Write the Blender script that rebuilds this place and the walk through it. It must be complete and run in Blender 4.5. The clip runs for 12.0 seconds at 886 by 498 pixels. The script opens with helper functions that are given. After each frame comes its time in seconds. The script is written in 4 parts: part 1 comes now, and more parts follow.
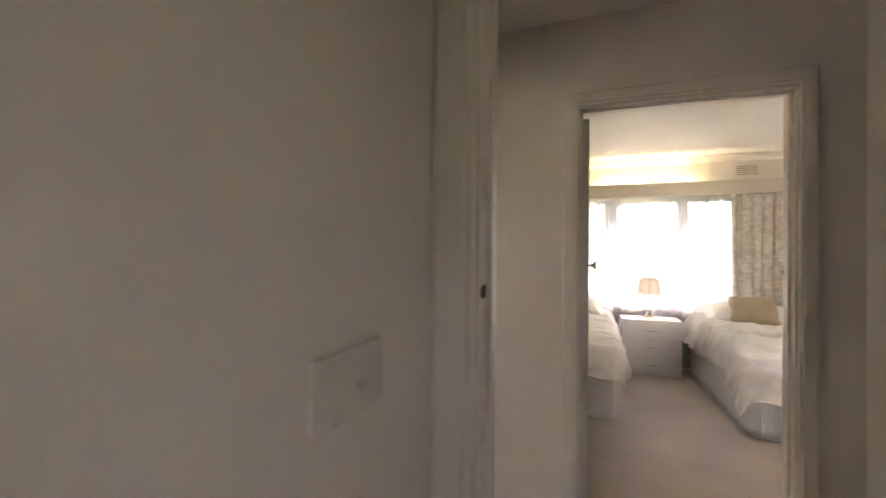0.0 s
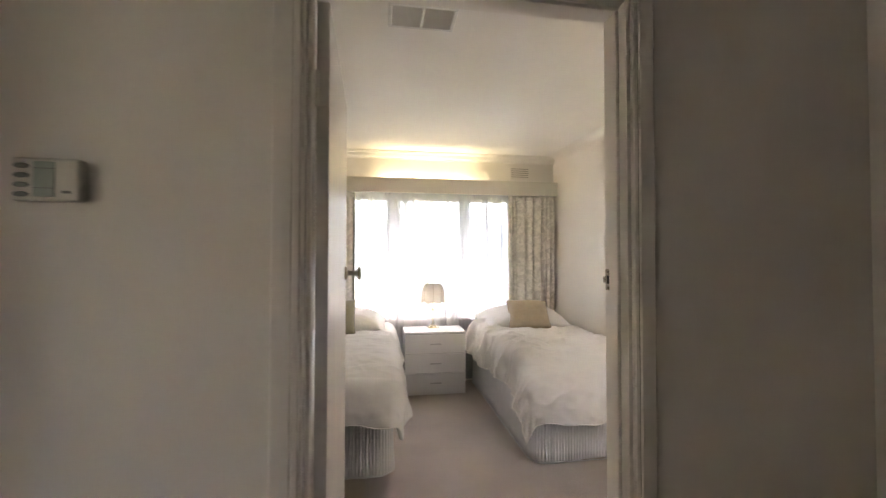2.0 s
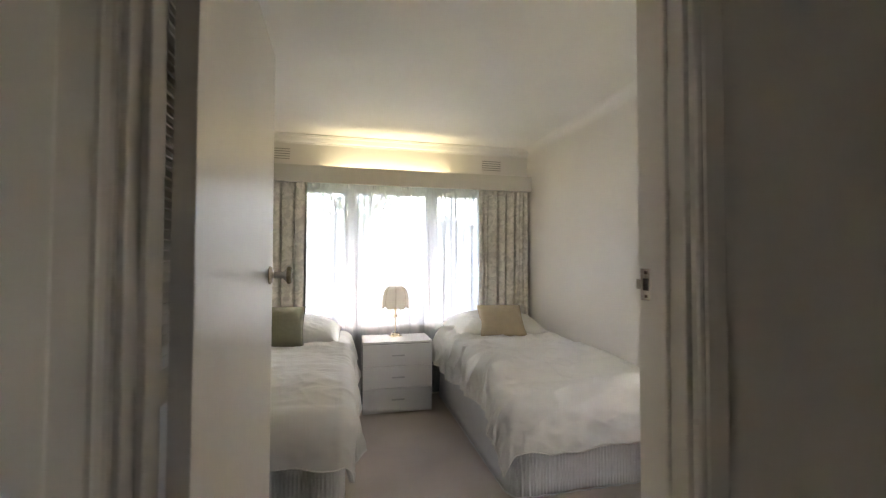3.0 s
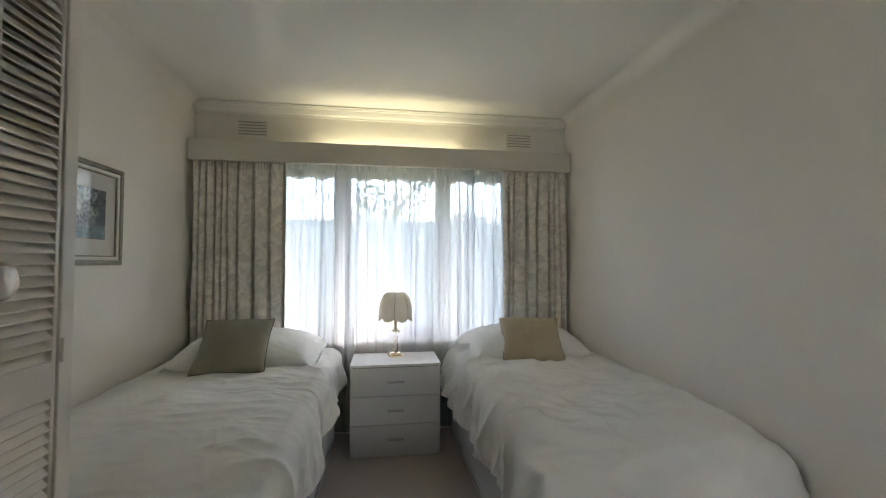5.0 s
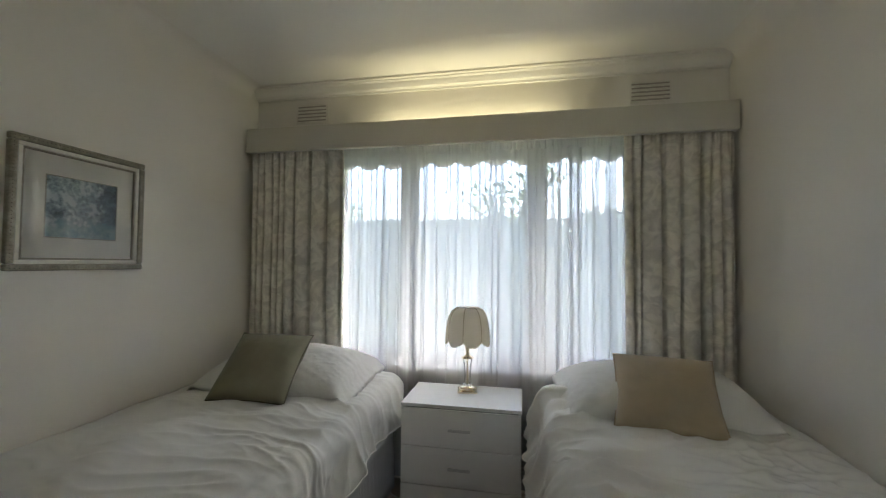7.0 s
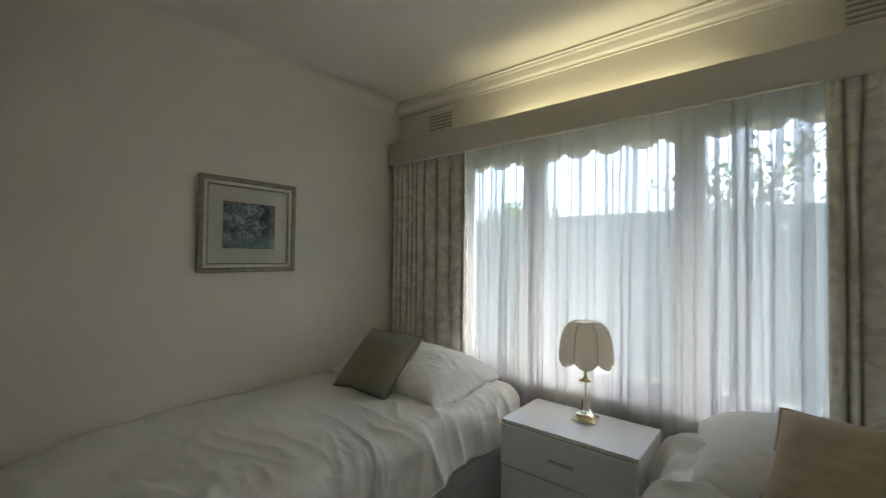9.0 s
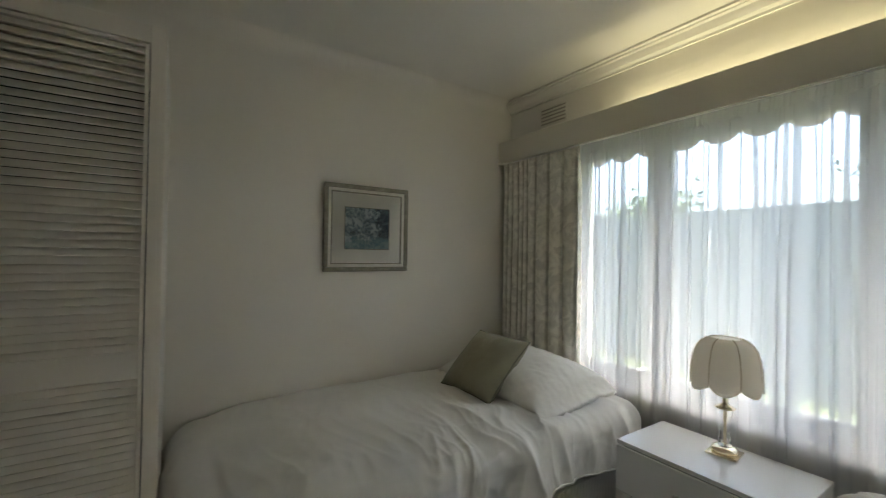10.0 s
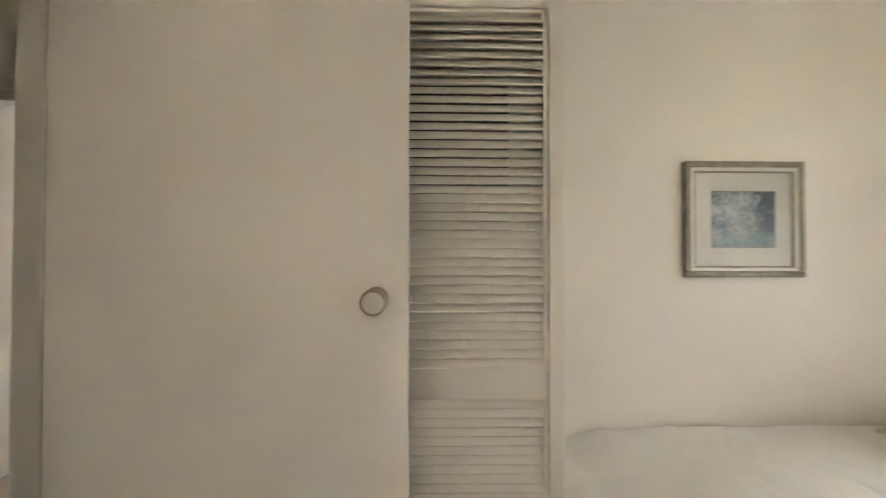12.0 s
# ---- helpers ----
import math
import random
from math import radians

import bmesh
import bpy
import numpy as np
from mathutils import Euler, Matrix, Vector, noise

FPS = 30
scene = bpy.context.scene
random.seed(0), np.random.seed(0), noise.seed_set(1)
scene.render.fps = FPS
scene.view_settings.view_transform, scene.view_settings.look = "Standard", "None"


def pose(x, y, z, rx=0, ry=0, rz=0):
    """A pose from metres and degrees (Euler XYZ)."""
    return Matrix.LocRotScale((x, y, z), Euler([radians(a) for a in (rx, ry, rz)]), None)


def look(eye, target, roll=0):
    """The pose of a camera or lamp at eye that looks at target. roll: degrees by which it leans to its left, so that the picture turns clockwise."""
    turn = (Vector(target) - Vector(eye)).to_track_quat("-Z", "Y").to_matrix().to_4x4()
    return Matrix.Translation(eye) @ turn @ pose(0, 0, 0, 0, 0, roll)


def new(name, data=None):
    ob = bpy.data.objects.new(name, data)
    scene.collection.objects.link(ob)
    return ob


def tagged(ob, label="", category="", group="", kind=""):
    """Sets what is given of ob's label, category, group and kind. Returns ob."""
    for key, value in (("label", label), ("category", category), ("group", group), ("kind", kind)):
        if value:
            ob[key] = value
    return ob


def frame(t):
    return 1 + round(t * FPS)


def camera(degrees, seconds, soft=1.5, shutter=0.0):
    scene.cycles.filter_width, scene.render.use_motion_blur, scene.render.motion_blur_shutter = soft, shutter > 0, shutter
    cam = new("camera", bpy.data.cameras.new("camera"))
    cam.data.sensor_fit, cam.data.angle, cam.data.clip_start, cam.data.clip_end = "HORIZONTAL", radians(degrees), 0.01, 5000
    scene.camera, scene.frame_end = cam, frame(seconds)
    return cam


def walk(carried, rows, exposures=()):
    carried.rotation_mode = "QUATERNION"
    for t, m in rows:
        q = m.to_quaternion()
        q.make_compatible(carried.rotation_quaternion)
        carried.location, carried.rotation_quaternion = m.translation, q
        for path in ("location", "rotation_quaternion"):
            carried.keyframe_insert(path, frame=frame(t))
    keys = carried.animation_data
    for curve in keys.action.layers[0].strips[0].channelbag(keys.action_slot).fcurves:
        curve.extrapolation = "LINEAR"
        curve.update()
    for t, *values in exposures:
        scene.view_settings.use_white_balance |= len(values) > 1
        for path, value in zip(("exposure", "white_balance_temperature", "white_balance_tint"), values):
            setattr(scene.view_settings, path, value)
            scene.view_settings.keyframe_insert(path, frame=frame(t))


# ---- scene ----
cam = camera(94.9, 12.0, soft=1.1, shutter=0.35)
PATH = [
    (0, (0.471, 1.748, 1.407), (-0.199, 3.632, 1.419), 0.5),
    (0.5, (0.536, 2.055, 1.413), (0.185, 4.024, 1.439), 0.3),
    (0.6, (0.544, 2.098, 1.411), (0.24, 4.074, 1.44), 0.1),
    (0.9, (0.569, 2.238, 1.409), (0.385, 4.229, 1.445), 0.0),
    (1, (0.576, 2.291, 1.409), (0.429, 4.285, 1.442), 0.3),
    (1.2, (0.579, 2.395, 1.41), (0.517, 4.393, 1.443), 0.3),
    (1.5, (0.591, 2.549, 1.393), (0.663, 4.547, 1.435), 0.3),
    (2, (0.625, 2.835, 1.39), (0.921, 4.812, 1.434), 0.1),
    (2.5, (0.672, 3.056, 1.384), (1.13, 5.002, 1.436), 0.2),
    (4.3, (0.931, 3.79, 1.352), (1.335, 5.748, 1.412), 0.0),
    (4.5, (0.99, 3.853, 1.364), (1.35, 5.819, 1.422), -0.1),
    (5, (1.073, 4.076, 1.349), (1.365, 6.053, 1.414), 0.1),
    (5.5, (1.135, 4.276, 1.354), (1.284, 6.269, 1.416), 0.2),
    (6, (1.222, 4.471, 1.338), (1.183, 6.469, 1.412), 0.1),
    (6.5, (1.373, 4.672, 1.363), (1.179, 6.662, 1.434), 0.3),
    (7, (1.486, 4.861, 1.374), (1.1, 6.822, 1.442), 0.5),
    (7.2, (1.532, 4.891, 1.376), (1.029, 6.826, 1.441), 0.2),
    (8.8, (1.918, 5.195, 1.426), (0.729, 6.803, 1.46), 0.8),
    (9, (1.926, 5.214, 1.427), (0.641, 6.746, 1.466), 0.7),
    (9.5, (1.936, 5.27, 1.428), (0.435, 6.591, 1.463), 0.8),
    (10, (1.951, 5.305, 1.45), (0.274, 6.394, 1.468), 1.0),
    (10.5, (1.881, 5.248, 1.451), (0.094, 6.145, 1.474), 0.9),
    (11, (1.767, 5.138, 1.439), (-0.115, 5.816, 1.465), 0.9),
    (11.3, (1.693, 5.047, 1.442), (-0.233, 5.588, 1.463), 0.7),
    (11.5, (1.621, 4.986, 1.419), (-0.333, 5.411, 1.464), 0.4),
    (12, (1.429, 4.894, 1.426), (-0.571, 4.929, 1.455), 0.1),
]
EXPOSURES = [(0.0, 5.6, 7400, 20), (1.0, 5.62, 7200, 20), (2.5, 5.15, 6800, 13), (4.5, 4.4, 6150, 6), (6.5, 4.0, 6200, 4), (9.5, 3.65, 6450, 1), (10.5, 4.1, 6500, 1), (11.3, 5.05, 6750, 4), (12.0, 5.45, 6950, 9)]
walk(cam, [(t, look(eye, target, roll)) for t, eye, target, roll in PATH], EXPOSURES)

# ---- world, sun, lamps ----
world = bpy.data.worlds.new("overcast_sky")
scene.world = world
world.use_nodes = True
wn = world.node_tree
sky = wn.nodes.new("ShaderNodeTexSky")
sky.sky_type = "NISHITA"
sky.sun_disc = False
sky.sun_elevation, sky.sun_rotation = radians(54), radians(90)
sky.air_density, sky.dust_density, sky.ozone_density = 0.7, 8.0, 0.5
wn.nodes["Background"].inputs["Strength"].default_value = 0.15
wn.links.new(sky.outputs[0], wn.nodes["Background"].inputs[0])


def lamp(name, kind, energy, color, matrix, **settings):
    data = bpy.data.lights.new(name, kind)
    data.energy, data.color = energy, color
    if "size" in settings:
        data.shape, data.size, data.size_y = "RECTANGLE", settings["size"], settings["size_y"]
    if "angle" in settings:
        data.angle = radians(settings["angle"])
    ob = new(name, data)
    ob.matrix_world = matrix
    return ob


lamp("sun", "SUN", 1.0, (1.0, 0.96, 0.9), look((8, 4.8, 10), (0, 5.0, 0)), angle=15)
# the strip lights that stand behind the pelmets
lamp("pelmet_light", "AREA", 0.145, (1.0, 0.87, 0.56), pose(1.13, 7.345, 2.19, 180, 0, 0), size=1.12, size_y=0.045)
lamp("living_pelmet_light", "AREA", 0.19, (1.0, 0.42, 0.13), pose(-4.6, 7.345, 2.20, 180, 0, 0), size=0.3, size_y=0.04)
lamp("living_pelmet_light_2", "AREA", 0.19, (1.0, 0.42, 0.13), pose(-3.3, 7.345, 2.20, 180, 0, 0), size=0.3, size_y=0.04)


# ---- materials ----
def material(name, color, rough=0.5, metal=0.0, scale=6.0, vary=0.06, grain=150.0, bump=0.05, stain=None, **sockets):
    """A principled surface with broad and fine variation of colour and relief, in object space."""
    m = bpy.data.materials.new(name)
    m.use_nodes = True
    n, l = m.node_tree.nodes, m.node_tree.links
    b = n["Principled BSDF"]
    b.inputs["Roughness"].default_value, b.inputs["Metallic"].default_value = rough, metal
    for key, value in sockets.items():
        b.inputs[key.replace("_", " ")].default_value = value
    co = n.new("ShaderNodeTexCoord")
    big, fine = n.new("ShaderNodeTexNoise"), n.new("ShaderNodeTexNoise")
    big.inputs["Scale"].default_value, fine.inputs["Scale"].default_value = scale, grain
    big.inputs["Detail"].default_value, fine.inputs["Detail"].default_value = 5.0, 3.0
    for t in (big, fine):
        l.new(co.outputs["Object"], t.inputs["Vector"])
    ramp = n.new("ShaderNodeValToRGB")
    c = Vector(color)
    lo, hi = c * (1 - vary), c * (1 + vary)
    if stain:
        lo = Vector(stain)
    ramp.color_ramp.elements[0].color, ramp.color_ramp.elements[1].color = (*lo, 1), (*[min(v, 0.95) for v in hi], 1)
    ramp.color_ramp.elements[0].position, ramp.color_ramp.elements[1].position = 0.32, 0.68
    l.new(big.outputs["Fac"], ramp.inputs["Fac"])
    mix = n.new("ShaderNodeMixRGB")
    mix.blend_type, mix.inputs["Fac"].default_value = "OVERLAY", min(0.5, vary * 2)
    l.new(ramp.outputs["Color"], mix.inputs[1])
    l.new(fine.outputs["Fac"], mix.inputs[2])
    l.new(mix.outputs["Color"], b.inputs["Base Color"])
    bm_ = n.new("ShaderNodeBump")
    bm_.inputs["Strength"].default_value, bm_.inputs["Distance"].default_value = bump, 0.01
    l.new(fine.outputs["Fac"], bm_.inputs["Height"])
    l.new(bm_.outputs["Normal"], b.inputs["Normal"])
    return m


PAINT = material("cream_wall_paint", (0.855, 0.812, 0.735), 0.55, scale=1.3, vary=0.025, grain=90, bump=0.06)
CEIL = material("white_ceiling_paint", (0.875, 0.84, 0.775), 0.7, scale=1.5, vary=0.02, grain=80, bump=0.06)
GLOSS = material("cream_gloss_paint", (0.82, 0.775, 0.70), 0.4, scale=2.0, vary=0.03, grain=40, bump=0.02)
LOUVRE = material("cream_louvre_paint", (0.81, 0.755, 0.67), 0.35, scale=3.0, vary=0.04, grain=60, bump=0.03)
PELMET = material("cream_pelmet_paint", (0.74, 0.70, 0.60), 0.4, scale=2.0, vary=0.03, grain=60, bump=0.03)
CARPET = material("beige_carpet", (0.58, 0.495, 0.43), 0.95, scale=2.2, vary=0.09, grain=420, bump=0.9, Sheen_Weight=0.3)
LINEN = material("white_cotton", (0.83, 0.81, 0.76), 0.85, scale=9, vary=0.02, grain=500, bump=0.12, Sheen_Weight=0.25)
SKIRT = material("white_bed_skirt", (0.74, 0.74, 0.73), 0.85, scale=8, vary=0.03, grain=400, bump=0.1)
OLIVE = material("olive_green_cotton", (0.27, 0.255, 0.172), 0.8, scale=10, vary=0.07, grain=500, bump=0.2, Sheen_Weight=0.2)
BEIGE = material("beige_cotton", (0.47, 0.38, 0.25), 0.8, scale=10, vary=0.06, grain=500, bump=0.2, Sheen_Weight=0.2)
PIPING = material("dark_piping", (0.14, 0.13, 0.09), 0.8)
BRAID = material("tan_braid", (0.50, 0.42, 0.30), 0.8)
BEIGEPIPE = material("tan_piping", (0.36, 0.27, 0.16), 0.8)
LAMINATE = material("white_laminate", (0.85, 0.84, 0.81), 0.22, scale=4, vary=0.015, grain=30, bump=0.008)
# near-black colour standing in for shade inside gaps, holes and the wardrobe
SHADOWGAP = material("gap_shade_black", (0.05, 0.045, 0.04), 0.9)
BRUSHED = material("brushed_nickel", (0.60, 0.59, 0.57), 0.45, 0.7, grain=200, bump=0.05)
BRASS = material("polished_brass", (0.85, 0.76, 0.56), 0.18, 1.0, grain=60, bump=0.01)
CHROME = material("worn_chrome", (0.58, 0.54, 0.48), 0.25, 1.0, scale=30, vary=0.15, grain=120, bump=0.05)
BRONZE = material("dull_bronze", (0.14, 0.10, 0.07), 0.4, 0.8, scale=30, vary=0.15)
ANTIQUE = material("antique_brass", (0.40, 0.33, 0.235), 0.3, 1.0, scale=30, vary=0.15, grain=120, bump=0.03)
PORCELAIN = material("white_porcelain", (0.74, 0.71, 0.65), 0.15, vary=0.02)
PLASTIC = material("off_white_plastic", (0.68, 0.65, 0.58), 0.4, vary=0.02, bump=0.01)
DARKPLASTIC = material("grey_plastic_buttons", (0.10, 0.10, 0.09), 0.5)
LCD = material("grey_green_display", (0.30, 0.34, 0.30), 0.25)
SILVERLEAF = material("silvered_wood", (0.30, 0.275, 0.215), 0.35, 0.5, scale=40, vary=0.25, grain=200, bump=0.3)
WHITEFILLET = material("ivory_fillet", (0.82, 0.79, 0.71), 0.35, scale=30, vary=0.05)
MAT = material("cream_mount_card", (0.85, 0.82, 0.75), 0.8, vary=0.02, bump=0.02)
CABLE = material("white_cable", (0.7, 0.69, 0.66), 0.4)
QUILT = material("quilted_cream_fabric", (0.66, 0.60, 0.53), 0.85, scale=8, vary=0.05, grain=300, bump=0.2, Sheen_Weight=0.2)
GREYCUSHION = material("slate_grey_fabric", (0.12, 0.12, 0.125), 0.85, vary=0.08)
BLIND = material("cream_blind_fabric", (0.68, 0.63, 0.56), 0.8, vary=0.05, bump=0.1)
# taupe tone that paints the shade of vent slots
SLOT = material("taupe_slot_shade", (0.50, 0.45, 0.39), 0.8, vary=0.05)
FRAMEWOOD = material("white_window_paint", (0.72, 0.70, 0.65), 0.3, vary=0.03)
GRASS = material("lawn_green", (0.07, 0.088, 0.045), 0.9, scale=0.8, vary=0.3, grain=60, bump=0.8)
SHRUB = material("pale_shrub_green", (0.11, 0.13, 0.115), 0.85, scale=3, vary=0.15)
LEAF = material("leaf_green", (0.045, 0.075, 0.03), 0.6, scale=3, vary=0.3)
BARK = material("grey_bark", (0.10, 0.08, 0.06), 0.9, scale=12, vary=0.3, grain=80, bump=0.6)
FENCE = material("grey_green_fence_paint", (0.095, 0.116, 0.120), 0.7, scale=2, vary=0.1)
AWNING = material("awning_canvas", (0.30, 0.29, 0.29), 0.8, scale=6, vary=0.06)


def weave(m, scale, angle, depth):
    """Adds diagonal quilting ridges to a material's relief."""
    n, l = m.node_tree.nodes, m.node_tree.links
    co, wave, mp, bp = n.new("ShaderNodeTexCoord"), n.new("ShaderNodeTexWave"), n.new("ShaderNodeMapping"), n.new("ShaderNodeBump")
    mp.inputs["Rotation"].default_value = angle
    wave.inputs["Scale"].default_value = scale
    bp.inputs["Strength"].default_value, bp.inputs["Distance"].default_value = depth, 0.01
    l.new(co.outputs["Object"], mp.inputs["Vector"])
    l.new(mp.outputs["Vector"], wave.inputs["Vector"])
    l.new(wave.outputs["Fac"], bp.inputs["Height"])
    old = n["Bump"]
    l.new(old.outputs["Normal"], bp.inputs["Normal"])
    l.new(bp.outputs["Normal"], n["Principled BSDF"].inputs["Normal"])


weave(QUILT, 22.0, (0.6, 0.5, 0.4), 0.25)


def quilted_case():
    """White cotton pillow case stitched all over with a small puffed pattern."""
    m = material("quilted_white_cotton", (0.83, 0.81, 0.76), 0.85, scale=9, vary=0.02, grain=500, bump=0.12, Sheen_Weight=0.25)
    n, l = m.node_tree.nodes, m.node_tree.links
    co, cells, bp = n.new("ShaderNodeTexCoord"), n.new("ShaderNodeTexVoronoi"), n.new("ShaderNodeBump")
    cells.inputs["Scale"].default_value = 30.0
    cells.feature = "SMOOTH_F1"
    bp.invert = True
    bp.inputs["Strength"].default_value, bp.inputs["Distance"].default_value = 0.35, 0.012
    l.new(co.outputs["Object"], cells.inputs["Vector"])
    l.new(cells.outputs["Distance"], bp.inputs["Height"])
    l.new(n["Bump"].outputs["Normal"], bp.inputs["Normal"])
    l.new(bp.outputs["Normal"], n["Principled BSDF"].inputs["Normal"])
    return m


CASE = quilted_case()


def drape_material():
    """Taupe damask: blotted leaf-like pattern, slightly translucent."""
    m = material("taupe_damask", (0.84, 0.80, 0.705), 0.75, scale=12, vary=0.08, grain=380, bump=0.15, stain=(0.71, 0.67, 0.58))
    ramp = m.node_tree.nodes["Color Ramp"]
    ramp.color_ramp.elements[0].position, ramp.color_ramp.elements[1].position = 0.40, 0.60
    m.node_tree.nodes["Noise Texture"].inputs["Distortion"].default_value = 1.4
    return m


DRAPE = drape_material()


def sheer_material(name, thread, spread, glow):
    """Thin white voile: part of the light passes straight, part is spread, more thread where folds stand edge-on."""
    m = bpy.data.materials.new(name)
    m.use_nodes = True
    n, l = m.node_tree.nodes, m.node_tree.links
    n.remove(n["Principled BSDF"])
    tl, df, tp, a, b = (n.new("ShaderNode" + k) for k in ("BsdfTranslucent", "BsdfDiffuse", "BsdfTransparent", "MixShader", "MixShader"))
    tl.inputs["Color"].default_value = (*glow, 1)
    df.inputs["Color"].default_value = (0.88, 0.88, 0.86, 1)
    a.inputs["Fac"].default_value = spread
    noise_ = n.new("ShaderNodeTexNoise")
    noise_.inputs["Scale"].default_value = 300.0
    mr = n.new("ShaderNodeMapRange")
    mr.inputs["To Min"].default_value, mr.inputs["To Max"].default_value = thread
    l.new(noise_.outputs["Fac"], mr.inputs["Value"])
    l.new(tl.outputs[0], a.inputs[1])
    l.new(df.outputs[0], a.inputs[2])
    l.new(mr.outputs[0], b.inputs["Fac"])
    l.new(a.outputs[0], b.inputs[2])
    l.new(tp.outputs[0], b.inputs[1])
    l.new(b.outputs[0], n["Material Output"].inputs["Surface"])
    return m


SHEER = sheer_material("white_voile", (0.44, 0.55), 0.38, (0.76, 0.77, 0.79))
DENSE_SHEER = sheer_material("bluish_white_voile", (0.70, 0.80), 0.45, (0.56, 0.62, 0.66))


def glass_material(name, rough=0.0, tint=(1, 1, 1)):
    m = bpy.data.materials.new(name)
    m.use_nodes = True
    b = m.node_tree.nodes["Principled BSDF"]
    b.inputs["Base Color"].default_value = (*tint, 1)
    b.inputs["Transmission Weight"].default_value, b.inputs["Roughness"].default_value, b.inputs["IOR"].default_value = 1.0, rough, 1.45
    return m


GLASS = glass_material("window_glass")
CRYSTAL = glass_material("clear_crystal")
PICTUREGLASS = glass_material("low_sheen_picture_glass")
PICTUREGLASS.node_tree.nodes["Principled BSDF"].inputs["IOR"].default_value = 1.28


def shade_material():
    m = material("cream_shade_fabric", (0.86, 0.82, 0.74), 0.8, scale=12, vary=0.03, grain=400, bump=0.1)
    n, l = m.node_tree.nodes, m.node_tree.links
    tl, mix = n.new("ShaderNodeBsdfTranslucent"), n.new("ShaderNodeMixShader")
    tl.inputs["Color"].default_value = (0.95, 0.915, 0.84, 1)
    mix.inputs["Fac"].default_value = 0.62
    l.new(n["Principled BSDF"].outputs[0], mix.inputs[1])
    l.new(tl.outputs[0], mix.inputs[2])
    l.new(mix.outputs[0], n["Material Output"].inputs["Surface"])
    return m


SHADE = shade_material()


def print_material():
    """A blue-grey printed garden scene: a pale blossoming crown, dark shade to one side, a blue-green lawn below."""
    m = bpy.data.materials.new("blue_garden_print")
    m.use_nodes = True
    n, l = m.node_tree.nodes, m.node_tree.links

    def math_node(op, a, b):
        k = n.new("ShaderNodeMath")
        k.operation = op
        for socket, value in zip(k.inputs, (a, b)):
            if isinstance(value, (int, float)):
                socket.default_value = value
            else:
                l.new(value, socket)
        return k.outputs[0]

    def ramp(fac, stops):
        k = n.new("ShaderNodeValToRGB")
        e = k.color_ramp.elements
        while len(e) < len(stops):
            e.new(0.5)
        for el, (p, c) in zip(e, stops):
            el.position, el.color = p, (*c, 1)
        l.new(fac, k.inputs["Fac"])
        return k.outputs["Color"]

    def spread(value, lo, hi):
        k = n.new("ShaderNodeMapRange")
        k.interpolation_type = "SMOOTHSTEP"
        k.inputs["From Min"].default_value, k.inputs["From Max"].default_value = lo, hi
        l.new(value, k.inputs["Value"])
        return k.outputs[0]

    def blend(fac, a, b):
        k = n.new("ShaderNodeMixRGB")
        for socket, value in zip(k.inputs, (fac, a, b)):
            l.new(value, socket)
        return k.outputs[0]
    co, sep = n.new("ShaderNodeTexCoord"), n.new("ShaderNodeSeparateXYZ")
    l.new(co.outputs["Object"], sep.inputs[0])
    big, small = n.new("ShaderNodeTexNoise"), n.new("ShaderNodeTexNoise")
    for t, scale in ((big, 16.0), (small, 60.0)):
        t.inputs["Scale"].default_value, t.inputs["Detail"].default_value = scale, 5.0
        l.new(co.outputs["Object"], t.inputs["Vector"])
    both = math_node("ADD", math_node("MULTIPLY", big.outputs["Fac"], 0.5), math_node("MULTIPLY", small.outputs["Fac"], 0.5))
    wob = math_node("MULTIPLY", math_node("SUBTRACT", both, 0.5), 0.16)
    x, z = math_node("ADD", sep.outputs["X"], wob), math_node("ADD", sep.outputs["Z"], wob)
    blossom = ramp(both, ((0.38, (0.06, 0.085, 0.10)), (0.47, (0.24, 0.31, 0.34)), (0.56, (0.58, 0.64, 0.64))))
    shade = ramp(both, ((0.42, (0.025, 0.04, 0.055)), (0.60, (0.15, 0.20, 0.23))))
    lawn = ramp(both, ((0.40, (0.15, 0.26, 0.29)), (0.60, (0.36, 0.46, 0.46))))
    picture_ = blend(spread(x, -0.085, -0.05), shade, blossom)
    picture_ = blend(spread(z, 0.045, 0.075), lawn, picture_)
    l.new(picture_, n["Principled BSDF"].inputs["Base Color"])
    n["Principled BSDF"].inputs["Roughness"].default_value = 0.6
    return m


PRINT = print_material()


# ---- mesh helpers ----
def box(bm, x0, x1, y0, y1, z0, z1, bevel=0.0, seg=2):
    """Adds a box, its edges rounded where bevel is given."""
    v = [bm.verts.new((x, y, z)) for x in (x0, x1) for y in (y0, y1) for z in (z0, z1)]
    f = [bm.faces.new([v[i] for i in q]) for q in ((0, 1, 3, 2), (4, 6, 7, 5), (0, 4, 5, 1), (2, 3, 7, 6), (0, 2, 6, 4), (1, 5, 7, 3))]
    if bevel:
        edges = list({e for q in f for e in q.edges})
        bmesh.ops.bevel(bm, geom=edges, offset=bevel, segments=seg, affect="EDGES", profile=0.5)
    return bm


def block(*dims, bevel=0.0, seg=2):
    return box(bmesh.new(), *dims, bevel=bevel, seg=seg)


